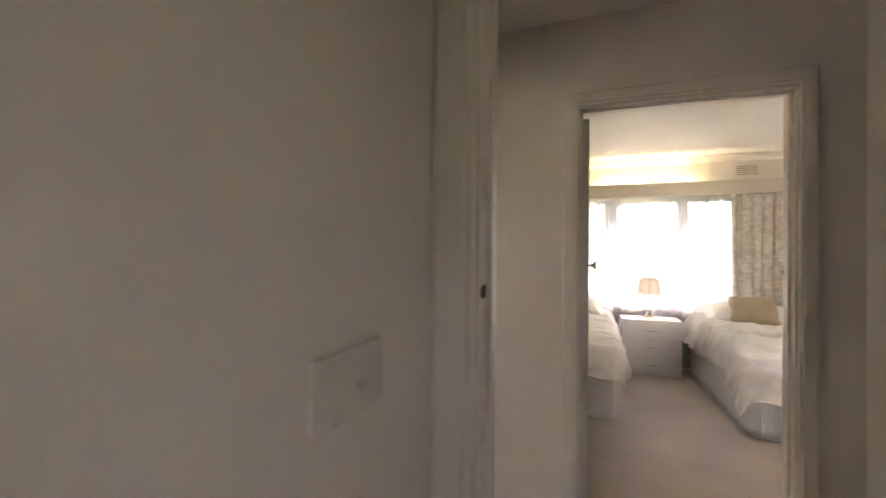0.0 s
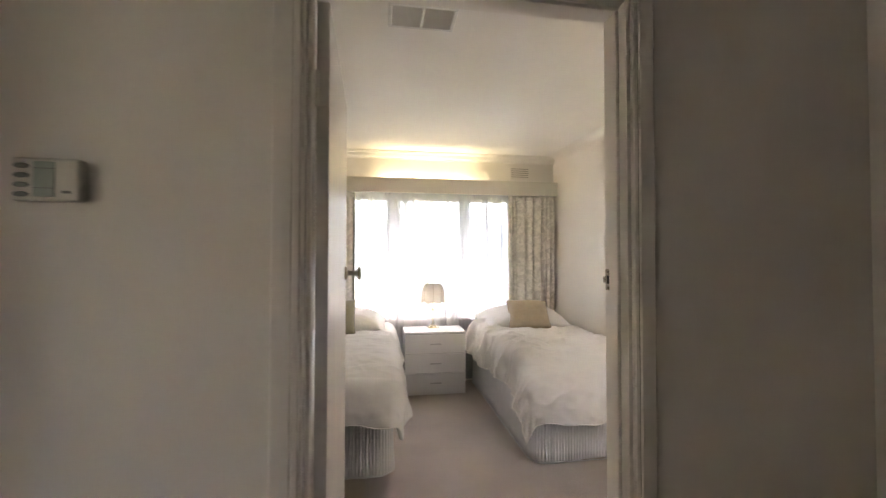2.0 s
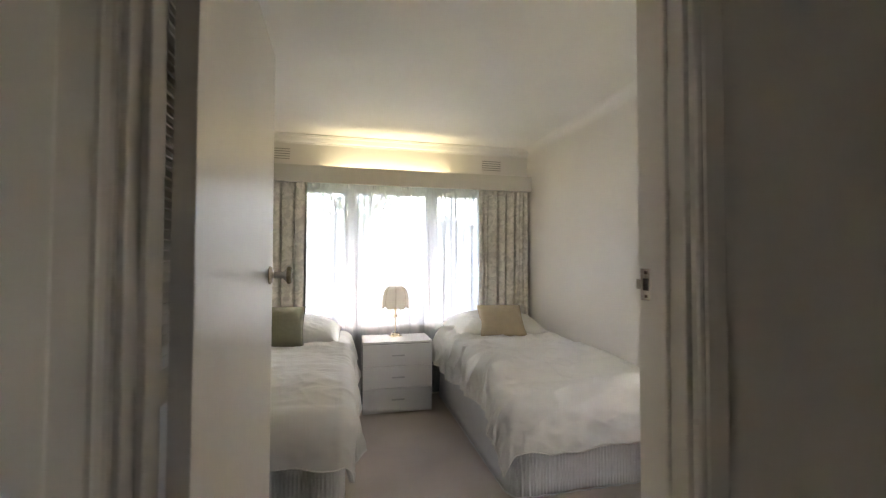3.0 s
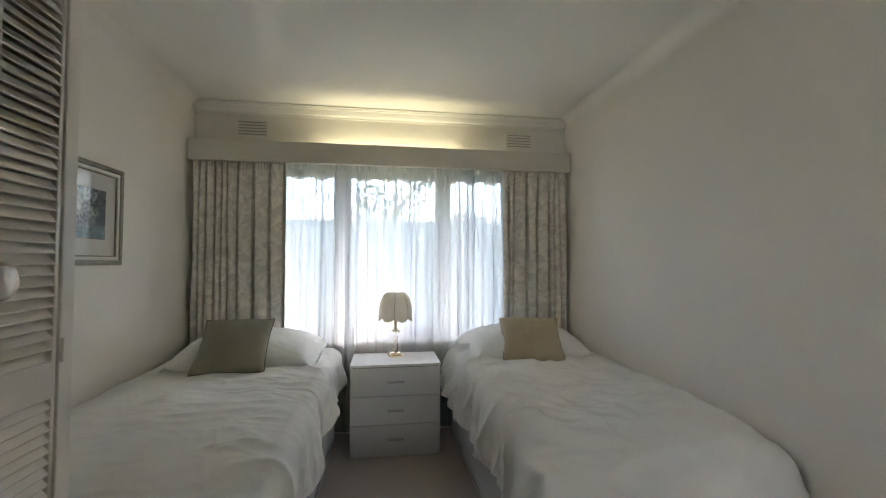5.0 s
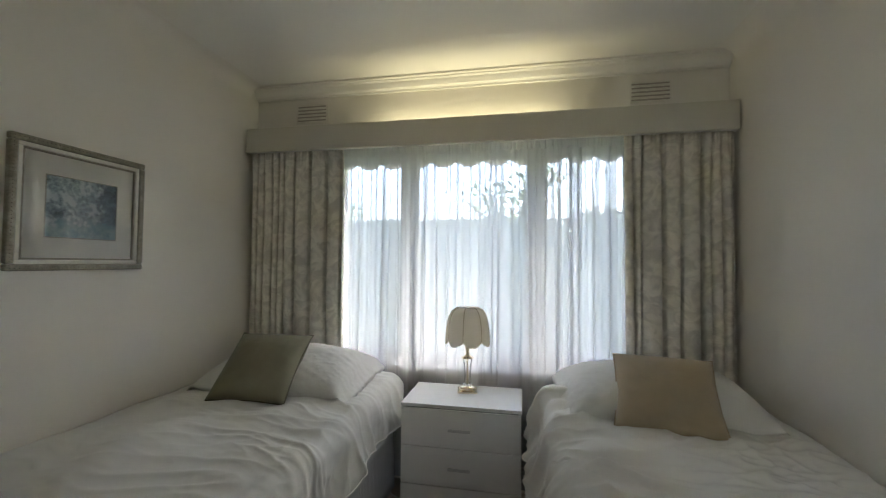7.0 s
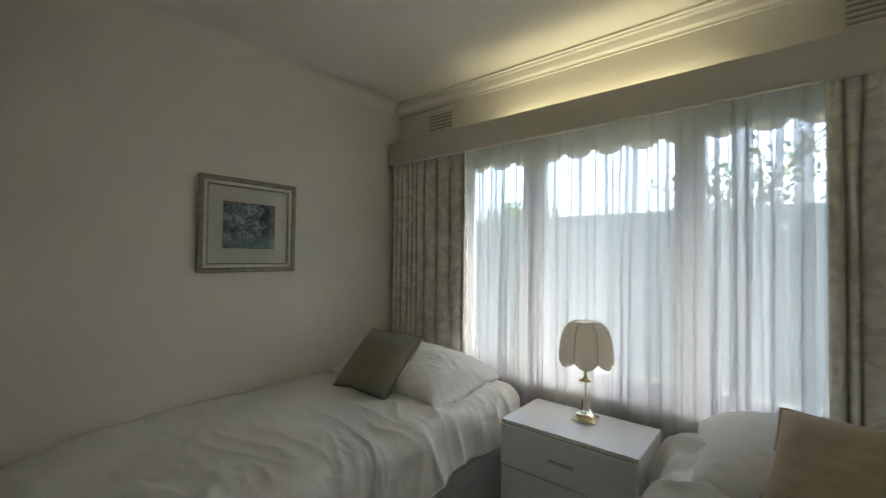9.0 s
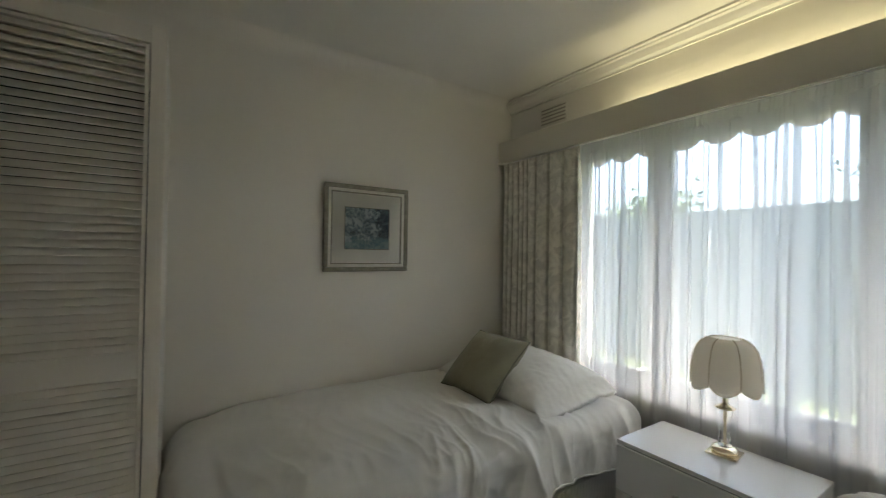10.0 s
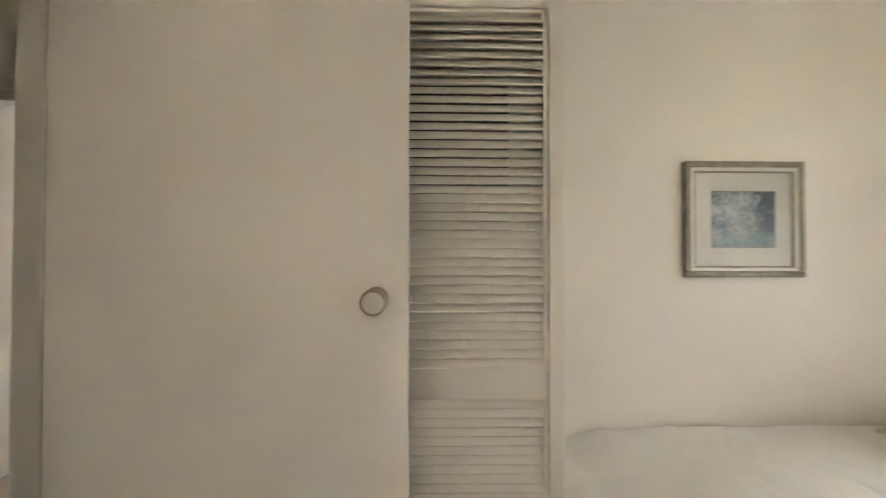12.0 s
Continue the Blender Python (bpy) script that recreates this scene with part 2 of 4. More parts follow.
def lathe(profile, segments=32, lobes=0, depth=0.0):
    """A turned shape from (radius, z) pairs; lobes scallop it."""
    bm = bmesh.new()
    rings = []
    for r, z in profile:
        ring = []
        for i in range(segments):
            a = 2 * math.pi * i / segments
            k = 1 - depth * (1 - abs(math.sin(lobes * a / 2))) if lobes else 1
            ring.append(bm.verts.new((r * k * math.cos(a), r * k * math.sin(a), z)))
        rings.append(ring)
    for a, b in zip(rings, rings[1:]):
        for i in range(segments):
            j = (i + 1) % segments
            bm.faces.new((a[i], a[j], b[j], b[i]))
    if profile[0][0] > 1e-4:
        bm.faces.new(rings[0][::-1])
    if profile[-1][0] > 1e-4:
        bm.faces.new(rings[-1])
    return bm


def sheet(f, nu, nv):
    """A grid of quads through f(u, v), u and v from 0 to 1."""
    bm = bmesh.new()
    g = [[bm.verts.new(f(i / nu, j / nv)) for j in range(nv + 1)] for i in range(nu + 1)]
    for i in range(nu):
        for j in range(nv):
            bm.faces.new((g[i][j], g[i + 1][j], g[i + 1][j + 1], g[i][j + 1]))
    return bm


def tube(points, radius, segments=8):
    """A round bar along points."""
    bm = bmesh.new()
    rings = []
    pts = [Vector(p) for p in points]
    for i, p in enumerate(pts):
        d = (pts[min(i + 1, len(pts) - 1)] - pts[max(i - 1, 0)]).normalized()
        side = d.orthogonal().normalized() if abs(d.z) > 0.9 else d.cross(Vector((0, 0, 1))).normalized()
        up = side.cross(d)
        rings.append([bm.verts.new(p + radius * (math.cos(a) * side + math.sin(a) * up)) for a in (2 * math.pi * k / segments for k in range(segments))])
    for a, b in zip(rings, rings[1:]):
        for i in range(segments):
            j = (i + 1) % segments
            bm.faces.new((a[i], a[j], b[j], b[i]))
    bm.faces.new(rings[0][::-1])
    bm.faces.new(rings[-1])
    return bm


def mesh(name, bm, mat, smooth=False):
    bmesh.ops.recalc_face_normals(bm, faces=bm.faces)
    me = bpy.data.meshes.new(name)
    bm.to_mesh(me)
    bm.free()
    me.materials.append(mat)
    if smooth:
        for p in me.polygons:
            p.use_smooth = True
    return me


def part(name, bm, mat, parent, label="", smooth=False):
    ob = new(name, mesh(name, bm, mat, smooth))
    ob.parent = parent
    return tagged(ob, label)


def thing(name, at=(0, 0, 0), label="", category="", group="", turn=0.0):
    ob = new(name)
    ob.matrix_world = pose(*at, 0, 0, turn)
    return tagged(ob, label, category, group)


def single(name, bm, mat, label, category, at=None, smooth=False, group=""):
    ob = new(name, mesh(name, bm, mat, smooth))
    if at is not None:
        ob.matrix_world = at
    return tagged(ob, label, category, group)


def structure(name, bm, mat, label, category, smooth=False):
    return tagged(new(name, mesh(name, bm, mat, smooth)), label, category, kind="structure")


def solid(ob, thickness, offset=0.0):
    mod = ob.modifiers.new("thickness", "SOLIDIFY")
    mod.thickness, mod.offset = thickness, offset
    return ob


# ---- plan ----
WEST, EAST, NORTH, SOUTH = -0.355, 2.632, 7.402, 4.0    # bedroom faces
HALL_N, HALL_W, HALL_S = 3.88, -0.388, 2.694                # hall faces
H = 2.575
WIN = (0.20, 2.17, 0.725, 2.130)
LIV = (-5.4, -0.75, 0.70, 2.130)
OUT = NORTH + 0.24

structure("floor", box(block(-6.0, 2.80, HALL_N, OUT, -0.12, 0.0), -6.0, 2.20, 0.2, HALL_N, -0.12, 0.0), CARPET, "beige cut-pile carpet across all rooms", "floor")
structure("ceiling", box(block(-6.0, 2.80, HALL_N, OUT, H, H + 0.12), -6.0, 2.20, 0.2, HALL_N, H, H + 0.12), CEIL, "smooth white painted plaster ceiling", "ceiling")


def wall_with_openings(name, along, a0, a1, b0, b1, openings, label, top=H):
    """A wall of thickness b0..b1 that runs along x or y from a0 to a1, cut by openings (from, to, bottom, top)."""
    bm = bmesh.new()

    def add(p, q, z0, z1):
        if q - p > 1e-4 and z1 - z0 > 1e-4:
            box(bm, *((p, q, b0, b1) if along == "x" else (b0, b1, p, q)), z0, z1)
    at = a0
    for o0, o1, z0, z1 in sorted(openings):
        add(at, o0, 0, top)
        add(o0, o1, 0, z0)
        add(o0, o1, z1, top)
        at = o1
    add(at, a1, 0, top)
    return structure(name, bm, PAINT, label, "wall")


wall_with_openings("wall_north", "x", -6.0, 2.80, NORTH, OUT, [WIN, LIV], "cream painted outer wall with wide windows")
wall_with_openings("wall_west", "y", SOUTH, NORTH, WEST - 0.11, WEST, [], "cream painted bedroom side wall behind the picture")
wall_with_openings("wall_east", "y", HALL_N, NORTH, EAST, EAST + 0.12, [], "plain cream painted bedroom side wall")
# the narrow second opening is added, unseen, to let in fill light
wall_with_openings("wall_south", "x", HALL_W - 0.001, EAST, HALL_N, SOUTH, [(0.403, 1.333, 0, 2.142), (2.23, 2.61, 1.10, 1.95)], "cream painted partition with the bedroom doorway")
# unseen wall, set short so sky light reaches the added window
wall_with_openings("wall_hall_east", "y", HALL_S, HALL_N, 2.12, 2.20, [], "plain cream painted wall closing the hall")
wall_with_openings("wall_hall_west", "y", HALL_S, SOUTH, HALL_W - 0.125, HALL_W - 0.002, [(2.83, 3.742, 0, 2.142)], "cream painted hall wall with the living room doorway")
wall_with_openings("wall_hall_south", "x", -0.51, 2.20, HALL_S - 0.155, HALL_S, [(0.238, 0.973, 0, 2.142)], "cream painted wall with a doorway into the hall")
wall_with_openings("wall_entry_west", "y", 0.4, HALL_S - 0.155, 0.04, 0.165, [], "cream painted wall carrying a light switch")
wall_with_openings("wall_entry_east", "y", 0.4, HALL_S - 0.155, 1.85, 1.97, [], "plain cream painted wall")
# opening added behind the camera to brighten the entry
wall_with_openings("wall_entry_south", "x", 0.165, 1.85, 0.4, 0.52, [(1.35, 1.65, 1.50, 1.92)], "cream painted wall with an unseen opening added for light")
wall_with_openings("wall_living_west", "y", 0.4, NORTH, -6.0, -5.88, [], "plain cream painted wall")
# wide unseen opening added here to brighten living room and hall
wall_with_openings("wall_living_south", "x", -5.88, -0.51, 2.0, 2.12, [(-4.5, -2.5, 0.8, 2.1)], "plain cream painted wall")
wall_with_openings("wall_living_east", "y", 2.12, HALL_S, -0.512, -0.39, [], "plain cream painted wall")


def cornice(name, p, q, inward, plain=False):
    """Stepped cove cornice from p to q (plan points); inward: unit vector into the room."""
    prof = [(0.0, 0.0), (0.0, -0.078), (0.012, -0.078), (0.014, -0.066), (0.030, -0.056), (0.040, -0.038), (0.046, -0.024), (0.060, -0.018), (0.062, -0.012), (0.080, -0.010), (0.082, 0.0)]
    if plain:
        prof = [(0.0905 - 0.09 * math.cos(a), -0.089 + 0.09 * math.sin(a)) for a in (math.pi / 2 * k / 12 for k in range(13))]
    bm = bmesh.new()
    rings = []
    for pt in (p, q):
        rings.append([bm.verts.new((pt[0] + inward[0] * d, pt[1] + inward[1] * d, H - 0.002 + z)) for d, z in prof])
    for i in range(len(prof) - (1 if plain else 0)):
        j = (i + 1) % len(prof)
        bm.faces.new((rings[0][i], rings[1][i], rings[1][j], rings[0][j]))
    if not plain:
        bm.faces.new(rings[0])
        bm.faces.new(rings[1][::-1])
    return structure(name, bm, PAINT if plain else CEIL, "cream plain plaster cove under the ceiling" if plain else "white stepped plaster cornice under the ceiling", "cornice", plain)


cornice("trim_north", (WEST, NORTH - 0.001), (EAST, NORTH - 0.001), (0, -1))
cornice("trim_west", (WEST + 0.001, SOUTH), (WEST + 0.001, NORTH - 0.083), (1, 0), True)
cornice("trim_east", (EAST - 0.001, SOUTH), (EAST - 0.001, NORTH - 0.083), (-1, 0), True)
cornice("trim_living", (-5.88, NORTH - 0.001), (WEST - 0.11, NORTH - 0.001), (0, -1))


def casing(name, along, o0, o1, top, face, out, width=0.07, label="cream gloss moulded door casing"):
    """Moulded casing round a doorway, on the wall face, standing proud in direction out (+1 or -1)."""
    root = tagged(new(name), label, "door casing", kind="structure")
    prof = [(0.0, 0.0), (0.0, 0.011), (0.004, 0.014), (0.012, 0.014), (0.017, 0.011), (0.022, 0.014), (0.040, 0.014), (width - 0.008, 0.013), (width - 0.003, 0.010), (width, 0.0)]

    def at(a, b, z):
        return (a, face + out * b, z) if along == "x" else (face + out * b, a, z)
    corners = [(o0, 0, -1, 0), (o0, top, -1, 1), (o1, top, 1, 1), (o1, 0, 1, 0)]
    for k, piece in enumerate(("casing_upright", "casing_head", "casing_upright")):
        bm = bmesh.new()
        rings = []
        for a, z, da, dz in corners[k:k + 2]:
            rings.append([bm.verts.new(at(a + da * w, 0.0015 + d, z + dz * w)) for w, d in prof])
        for i in range(len(prof)):
            j = (i + 1) % len(prof)
            bm.faces.new((rings[0][i], rings[1][i], rings[1][j], rings[0][j]))
        bm.faces.new(rings[0])
        bm.faces.new(rings[1][::-1])
        part(piece, bm, GLOSS, root)
    return root


def lining(name, along, o0, o1, top, b0, b1, stop0, stop1, label="cream gloss door lining with a planted stop"):
    """Jambs and head of a doorway whose faces lie at o0, o1 and top, with a stop from stop0 to stop1 across the depth."""
    root = tagged(new(name), label, "door frame", kind="structure")

    def piece(n, p, q, c0, c1, z0, z1):
        part(n, block(*((p, q, c0, c1) if along == "x" else (c0, c1, p, q)), z0, z1, bevel=0.002, seg=1), GLOSS, root)
    piece("jamb", o0 - 0.029, o0, b0, b1, 0.002, top)
    piece("jamb", o1, o1 + 0.029, b0, b1, 0.002, top)
    piece("head", o0 - 0.029, o1 + 0.029, b0, b1, top, top + 0.019)
    piece("stop", o0 + 0.0005, o0 + 0.012, stop0, stop1, 0.002, top - 0.012)
    piece("stop", o1 - 0.012, o1 - 0.0005, stop0, stop1, 0.002, top - 0.012)
    piece("stop", o0 + 0.0005, o1 - 0.0005, stop0, stop1, top - 0.012, top - 0.0005)
    return root


lining("door_frame_1", "x", 0.433, 1.303, 2.122, HALL_N + 0.002, SOUTH - 0.002, 3.915, 3.957)
casing("trim_door_1", "x", 0.425, 1.313, 2.134, HALL_N, -1)
casing("trim_door_1_inside", "x", 0.425, 1.313, 2.134, SOUTH, 1)
lining("door_frame_2", "y", 2.86, 3.712, 2.122, HALL_W - 0.123, HALL_W - 0.004, -0.445, -0.405)
casing("trim_door_2", "y", 2.850, 3.724, 2.134, HALL_W - 0.002, 1)
lining("door_frame_3", "x", 0.268, 0.943, 2.122, HALL_S - 0.153, HALL_S - 0.002, 2.600, 2.630)
casing("trim_door_3", "x", 0.258, 0.953, 2.134, HALL_S - 0.155, -1, width=0.088)
casing("trim_door_3_hall", "x", 0.258, 0.953, 2.134, HALL_S, 1)
structure("baseboard", block(0.80, 1.60, NORTH - 0.014, NORTH - 0.001, 0.0, 0.10, bevel=0.003), GLOSS, "cream gloss baseboard under the window", "baseboard")


# ---- windows ----
def window(name, opening, mullions, label):
    x0, x1, z0, z1 = opening
    y = NORTH + 0.05
    root = tagged(new(name), label, "window", kind="structure")
    part("window_frame", block(x0, x0 + 0.05, y, y + 0.10, z0, z1, bevel=0.004), FRAMEWOOD, root)
    part("window_frame", block(x1 - 0.05, x1, y, y + 0.10, z0, z1, bevel=0.004), FRAMEWOOD, root)
    part("window_frame", block(x0 + 0.05, x1 - 0.05, y, y + 0.10, z1 - 0.05, z1, bevel=0.004), FRAMEWOOD, root)
    part("window_frame", block(x0 + 0.05, x1 - 0.05, y, y + 0.10, z0, z0 + 0.045, bevel=0.004), FRAMEWOOD, root)
    part("window_sill", block(x0 - 0.03, x1 + 0.03, NORTH - 0.022, y - 0.001, z0 - 0.028, z0 - 0.001, bevel=0.006), FRAMEWOOD, root)
    edges = [x0 + 0.05]
    for m in mullions:
        part("mullion", block(m - 0.028, m + 0.028, y + 0.004, y + 0.096, z0 + 0.045, z1 - 0.05, bevel=0.004), FRAMEWOOD, root)
        edges += [m - 0.028, m + 0.028]
    edges.append(x1 - 0.05)
    for k in range(0, len(edges), 2):
        a, b = edges[k] + 0.001, edges[k + 1] - 0.001
        sash = part("sash", block(a, a + 0.034, y + 0.03, y + 0.07, z0 + 0.047, z1 - 0.052, bevel=0.003), FRAMEWOOD, root)
        part("sash_stile", block(b - 0.034, b, y + 0.03, y + 0.07, z0 + 0.047, z1 - 0.052, bevel=0.003), FRAMEWOOD, sash)
        part("sash_rail", block(a + 0.034, b - 0.034, y + 0.03, y + 0.07, z0 + 0.047, z0 + 0.085, bevel=0.003), FRAMEWOOD, sash)
        part("sash_rail", block(a + 0.034, b - 0.034, y + 0.03, y + 0.07, z1 - 0.088, z1 - 0.052, bevel=0.003), FRAMEWOOD, sash)
        pane = part("pane", block(a + 0.03, b - 0.03, y + 0.048, y + 0.052, z0 + 0.08, z1 - 0.083), GLASS, root)
        pane.visible_shadow = False
    return root


window("window_1", WIN, (0.74, 1.575), "wide white-framed bedroom window with three panes behind voile")
window("window_2", LIV, (-4.2, -2.9, -1.8), "wide white-framed living room window behind voile")


def fill_window(x0, x1, z0, z1):
    """Narrow fixed window beside the hall's end, out of view, added for fill light."""
    root = tagged(new("fill_window_3"), "narrow white-framed fixed window, unseen, added for fill light", "window", kind="structure")
    y = HALL_N + 0.02
    part("window_frame", block(x0, x0 + 0.03, y, y + 0.06, z0, z1, bevel=0.003), FRAMEWOOD, root)
    part("window_frame", block(x1 - 0.03, x1, y, y + 0.06, z0, z1, bevel=0.003), FRAMEWOOD, root)
    part("window_frame", block(x0 + 0.03, x1 - 0.03, y, y + 0.06, z0, z0 + 0.03, bevel=0.003), FRAMEWOOD, root)
    part("window_frame", block(x0 + 0.03, x1 - 0.03, y, y + 0.06, z1 - 0.03, z1, bevel=0.003), FRAMEWOOD, root)
    part("pane", block(x0 + 0.028, x1 - 0.028, y + 0.028, y + 0.032, z0 + 0.028, z1 - 0.028), GLASS, root).visible_shadow = False


fill_window(2.23, 2.61, 1.10, 1.95)


def awning(x0, x1, z):
    """Canvas awning folded close to the wall over the window, with a scalloped fringe."""
    root = thing("window_awning", (0, 0, 0), "cream canvas awning with a scalloped edge above the window", "awning")
    y = OUT + 0.05
    ob = part("canvas", sheet(lambda u, v: (x0 + (x1 - x0) * u, y + 0.05 + 0.03 * v, z + 0.30 - 0.22 * v), 24, 4), AWNING, root)
    solid(ob, 0.003)
    n = int((x1 - x0) / 0.19)
    ob = part("fringe", sheet(lambda u, v: (x0 + (x1 - x0) * u, y + 0.08, z + 0.08 - v * (0.035 + 0.05 * abs(math.sin(math.pi * n * u)) ** 0.7)), n * 10, 3), AWNING, root)
    solid(ob, 0.003)
    part("front_bar", tube([(x0, y + 0.08, z + 0.085), (x1, y + 0.08, z + 0.085)], 0.010), FRAMEWOOD, root)
    for x in (x0 + 0.02, x1 - 0.02):
        part("side_arm", tube([(x, y - 0.05, z + 0.05), (x, y + 0.08, z + 0.085)], 0.008), FRAMEWOOD, root)


awning(0.05, 2.35, 2.075)


# ---- curtains ----
def folds(seed, count):
    rng = random.Random(seed)
    return [(rng.uniform(0.7, 1.3), rng.uniform(0, 6.28), rng.uniform(0.6, 1.2)) for _ in range(count)]


def curtain_sheet(x0, x1, y, z0, z1, pleats, depth, seed, header=0.07, density=14, over=0.9):
    """Gathered cloth: tight pleats at the heading that loosen into uneven folds below."""
    table = folds(seed, 5)

    def f(u, v):
        h = (1 - v) * (z1 - z0)
        loose = min(1.0, h / 0.5)
        warp = u + 0.018 * math.sin(6.28 * u * 2.3 + seed) * loose + 0.010 * math.sin(6.28 * u * 5.1 + 2 * seed)
        ph = 2 * math.pi * pleats * warp
        amp = 0.0
        for k, (a, p, w) in enumerate(table):
            amp += a * math.sin(ph * (0.5 + 0.32 * k) + p + 0.25 * w * math.sin(2.2 * v * w + p)) / (1.4 + 0.5 * k)
        s = math.tanh(1.1 * amp)
        d = depth * (0.55 + 0.45 * loose) * s
        if h < header:
            d += 0.35 * depth * math.sin(ph * 2.0 + seed)
        hem = 0.004 * math.sin(ph) if v < 0.02 else 0.0
        return (x0 + (x1 - x0) * u + over * (x1 - x0) / (pleats * 6.28) * math.cos(ph + amp) * (0.5 + 0.5 * loose), y + d, z0 + (z1 - z0) * v + hem)
    return sheet(f, pleats * density, 26)


def drape_sheet(x0, x1, y, z0, z1, seed):
    """Heavy lined cloth: rounded pleats of uneven width that meet in deep creases, pinched at the heading."""
    rng = random.Random(seed)
    edges, x = [], 0.0
    while x < x1 - x0:
        w = rng.choice((0.042, 0.062, 0.085, 0.120)) * rng.uniform(0.85, 1.15)
        edges.append((x, w, rng.uniform(0.036, 0.062), rng.uniform(0, 6.28), rng.uniform(0.004, 0.014)))
        x += w
    total = x

    def f(u, v):
        h = (1 - v) * (z1 - z0)
        loose = min(1.0, h / 0.35)
        t = u * total
        k = max(i for i, e in enumerate(edges) if e[0] <= t + 1e-9)
        a, w, deep, p, drift = edges[k]
        b = edges[(k + 1) % len(edges)]
        q = min(1.0, (t - a) / w)
        lobe = 0.014 * (1 - math.sin(math.pi * min(1.0, q / 0.78)) ** 0.6)
        valley = deep * math.sin(math.pi * (q - 0.78) / 0.22) if q > 0.78 else 0.0
        d = (lobe + valley) * (0.45 + 0.55 * loose) + 0.003 * math.sin(6 * v + p) * math.sin(math.pi * q)
        shift = ((1 - q) * drift * math.sin(1.9 * v + p) + q * b[4] * math.sin(1.9 * v + b[3])) * loose if k + 1 < len(edges) else (1 - q) * drift * math.sin(1.9 * v + p) * loose
        if h < 0.09:
            d += 0.006 * math.sin(260 * t + p) * (1 - h / 0.09)
        return (x0 + t * (x1 - x0) / total + shift, y + d, z0 + (z1 - z0) * v + (0.004 * math.sin(40 * t) if v == 0 else 0.0))
    return sheet(f, int((x1 - x0) / 0.0016), 28)


def drape(name, x0, x1, seed, label):
    root = thing(name, ((x0 + x1) / 2, 7.325, 0.02), label, "curtain", "curtains at the bedroom window")
    bm = drape_sheet(x0, x1, 7.303, 0.02, 2.135, seed)
    bmesh.ops.translate(bm, verts=bm.verts, vec=(-(x0 + x1) / 2, -7.325, -0.02))
    solid(part("cloth", bm, DRAPE, root, smooth=True), 0.002)
    return root


drape("curtain", WEST + 0.030, 0.335, 3, "taupe damask lined curtain gathered beside the picture wall")
drape("curtain", 2.050, EAST - 0.025, 8, "taupe damask lined curtain gathered beside the plain wall")


def voile_sheet(x0, x1, y, z0, z1, seed):
    """Thin cloth in flat runs that lap over one another: three layers deep at each fold, the folds drifting and widening downwards."""
    rng = random.Random(seed)
    laps, x = [], x0 + 0.02
    while x < x1 - 0.02:
        laps.append((x, rng.choice((0.007, 0.012, 0.018, 0.026, 0.038)) * rng.uniform(0.8, 1.2), rng.uniform(0.002, 0.012), rng.uniform(0, 6.28), rng.uniform(0.35, 1.0), rng.choice((-1, 1))))
        x += rng.uniform(0.018, 0.052)
    rows = 30
    lines = []
    for j in range(rows + 1):
        v = j / rows
        h = (1 - v) * (z1 - z0)
        line = [(x0, y, z0 + (z1 - z0) * v)]
        for c, o, drift, p, top, way in laps:
            cc = c + drift * math.sin(1.7 * v + p) * min(1.0, h / 0.4)
            oo = o * (top + (1 - top) * min(1.0, h / 0.9)) * (1 + 0.25 * math.sin(2.6 * v + 2 * p)) / 2
            b = 0.006 * math.sin(31 * cc + seed)
            zz = z0 + (z1 - z0) * v
            for dx, dy in ((-1.6, -0.001), (-0.4, -0.005), (0.8, -0.007), (1.0, -0.0055), (0.9, -0.003), (0.0, 0.0), (-0.9, 0.003), (-1.0, 0.0055), (-0.8, 0.007), (0.4, 0.005), (1.6, 0.001)):
                line.append((cc + dx * oo, y + b + way * dy, zz))
        line.append((x1, y, z0 + (z1 - z0) * v))
        lines.append(line)
    n = len(lines[0]) - 1
    return sheet(lambda u, v: lines[round(v * rows)][round(u * n)], n, rows)


def voile(name, x0, x1, y, z0, z1, seed, pleats, label, group, cloth):
    root = thing(name, ((x0 + x1) / 2, y, z0), label, "sheer curtain", group)
    bm = voile_sheet(x0, x1, y, z0, z1, seed)
    bmesh.ops.translate(bm, verts=bm.verts, vec=(-(x0 + x1) / 2, -y, -z0))
    part("cloth", bm, cloth, root, smooth=True)
    bm = curtain_sheet(x0, x1, y - 0.016, z1 - 0.075, z1, pleats * 2, 0.004, seed + 1, density=8)
    bmesh.ops.translate(bm, verts=bm.verts, vec=(-(x0 + x1) / 2, -y, -z0))
    part("heading_band", bm, cloth, root, smooth=True)
    return root


voile("sheer_curtain", 0.30, 2.09, 7.366, 0.03, 2.14, 5, 31, "white gathered voile hanging across the whole window", "bedroom voile", SHEER)
voile("sheer_curtain", -5.5, -0.78, 7.360, 0.03, 2.14, 9, 52, "white gathered voile across the living room window", "living room voile", DENSE_SHEER)


def pelmet(x0, x1, y, z0, z1, label, mat):
    root = thing("curtain_pelmet", ((x0 + x1) / 2, y, z0), label, "pelmet")
    w = (x1 - x0) / 2
    part("front_board", block(-w, w, 0, 0.018, 0, z1 - z0, bevel=0.002), mat, root)
    part("end_board", block(-w, -w + 0.016, 0.0185, NORTH - y - 0.002, 0, z1 - z0), mat, root)
    part("end_board", block(w - 0.016, w, 0.0185, NORTH - y - 0.002, 0, z1 - z0), mat, root)
    part("curtain_track", block(-w + 0.02, w - 0.02, 0.020, 0.026, -0.003, 0.014), FRAMEWOOD, root, "white enamelled curtain track")
    return root


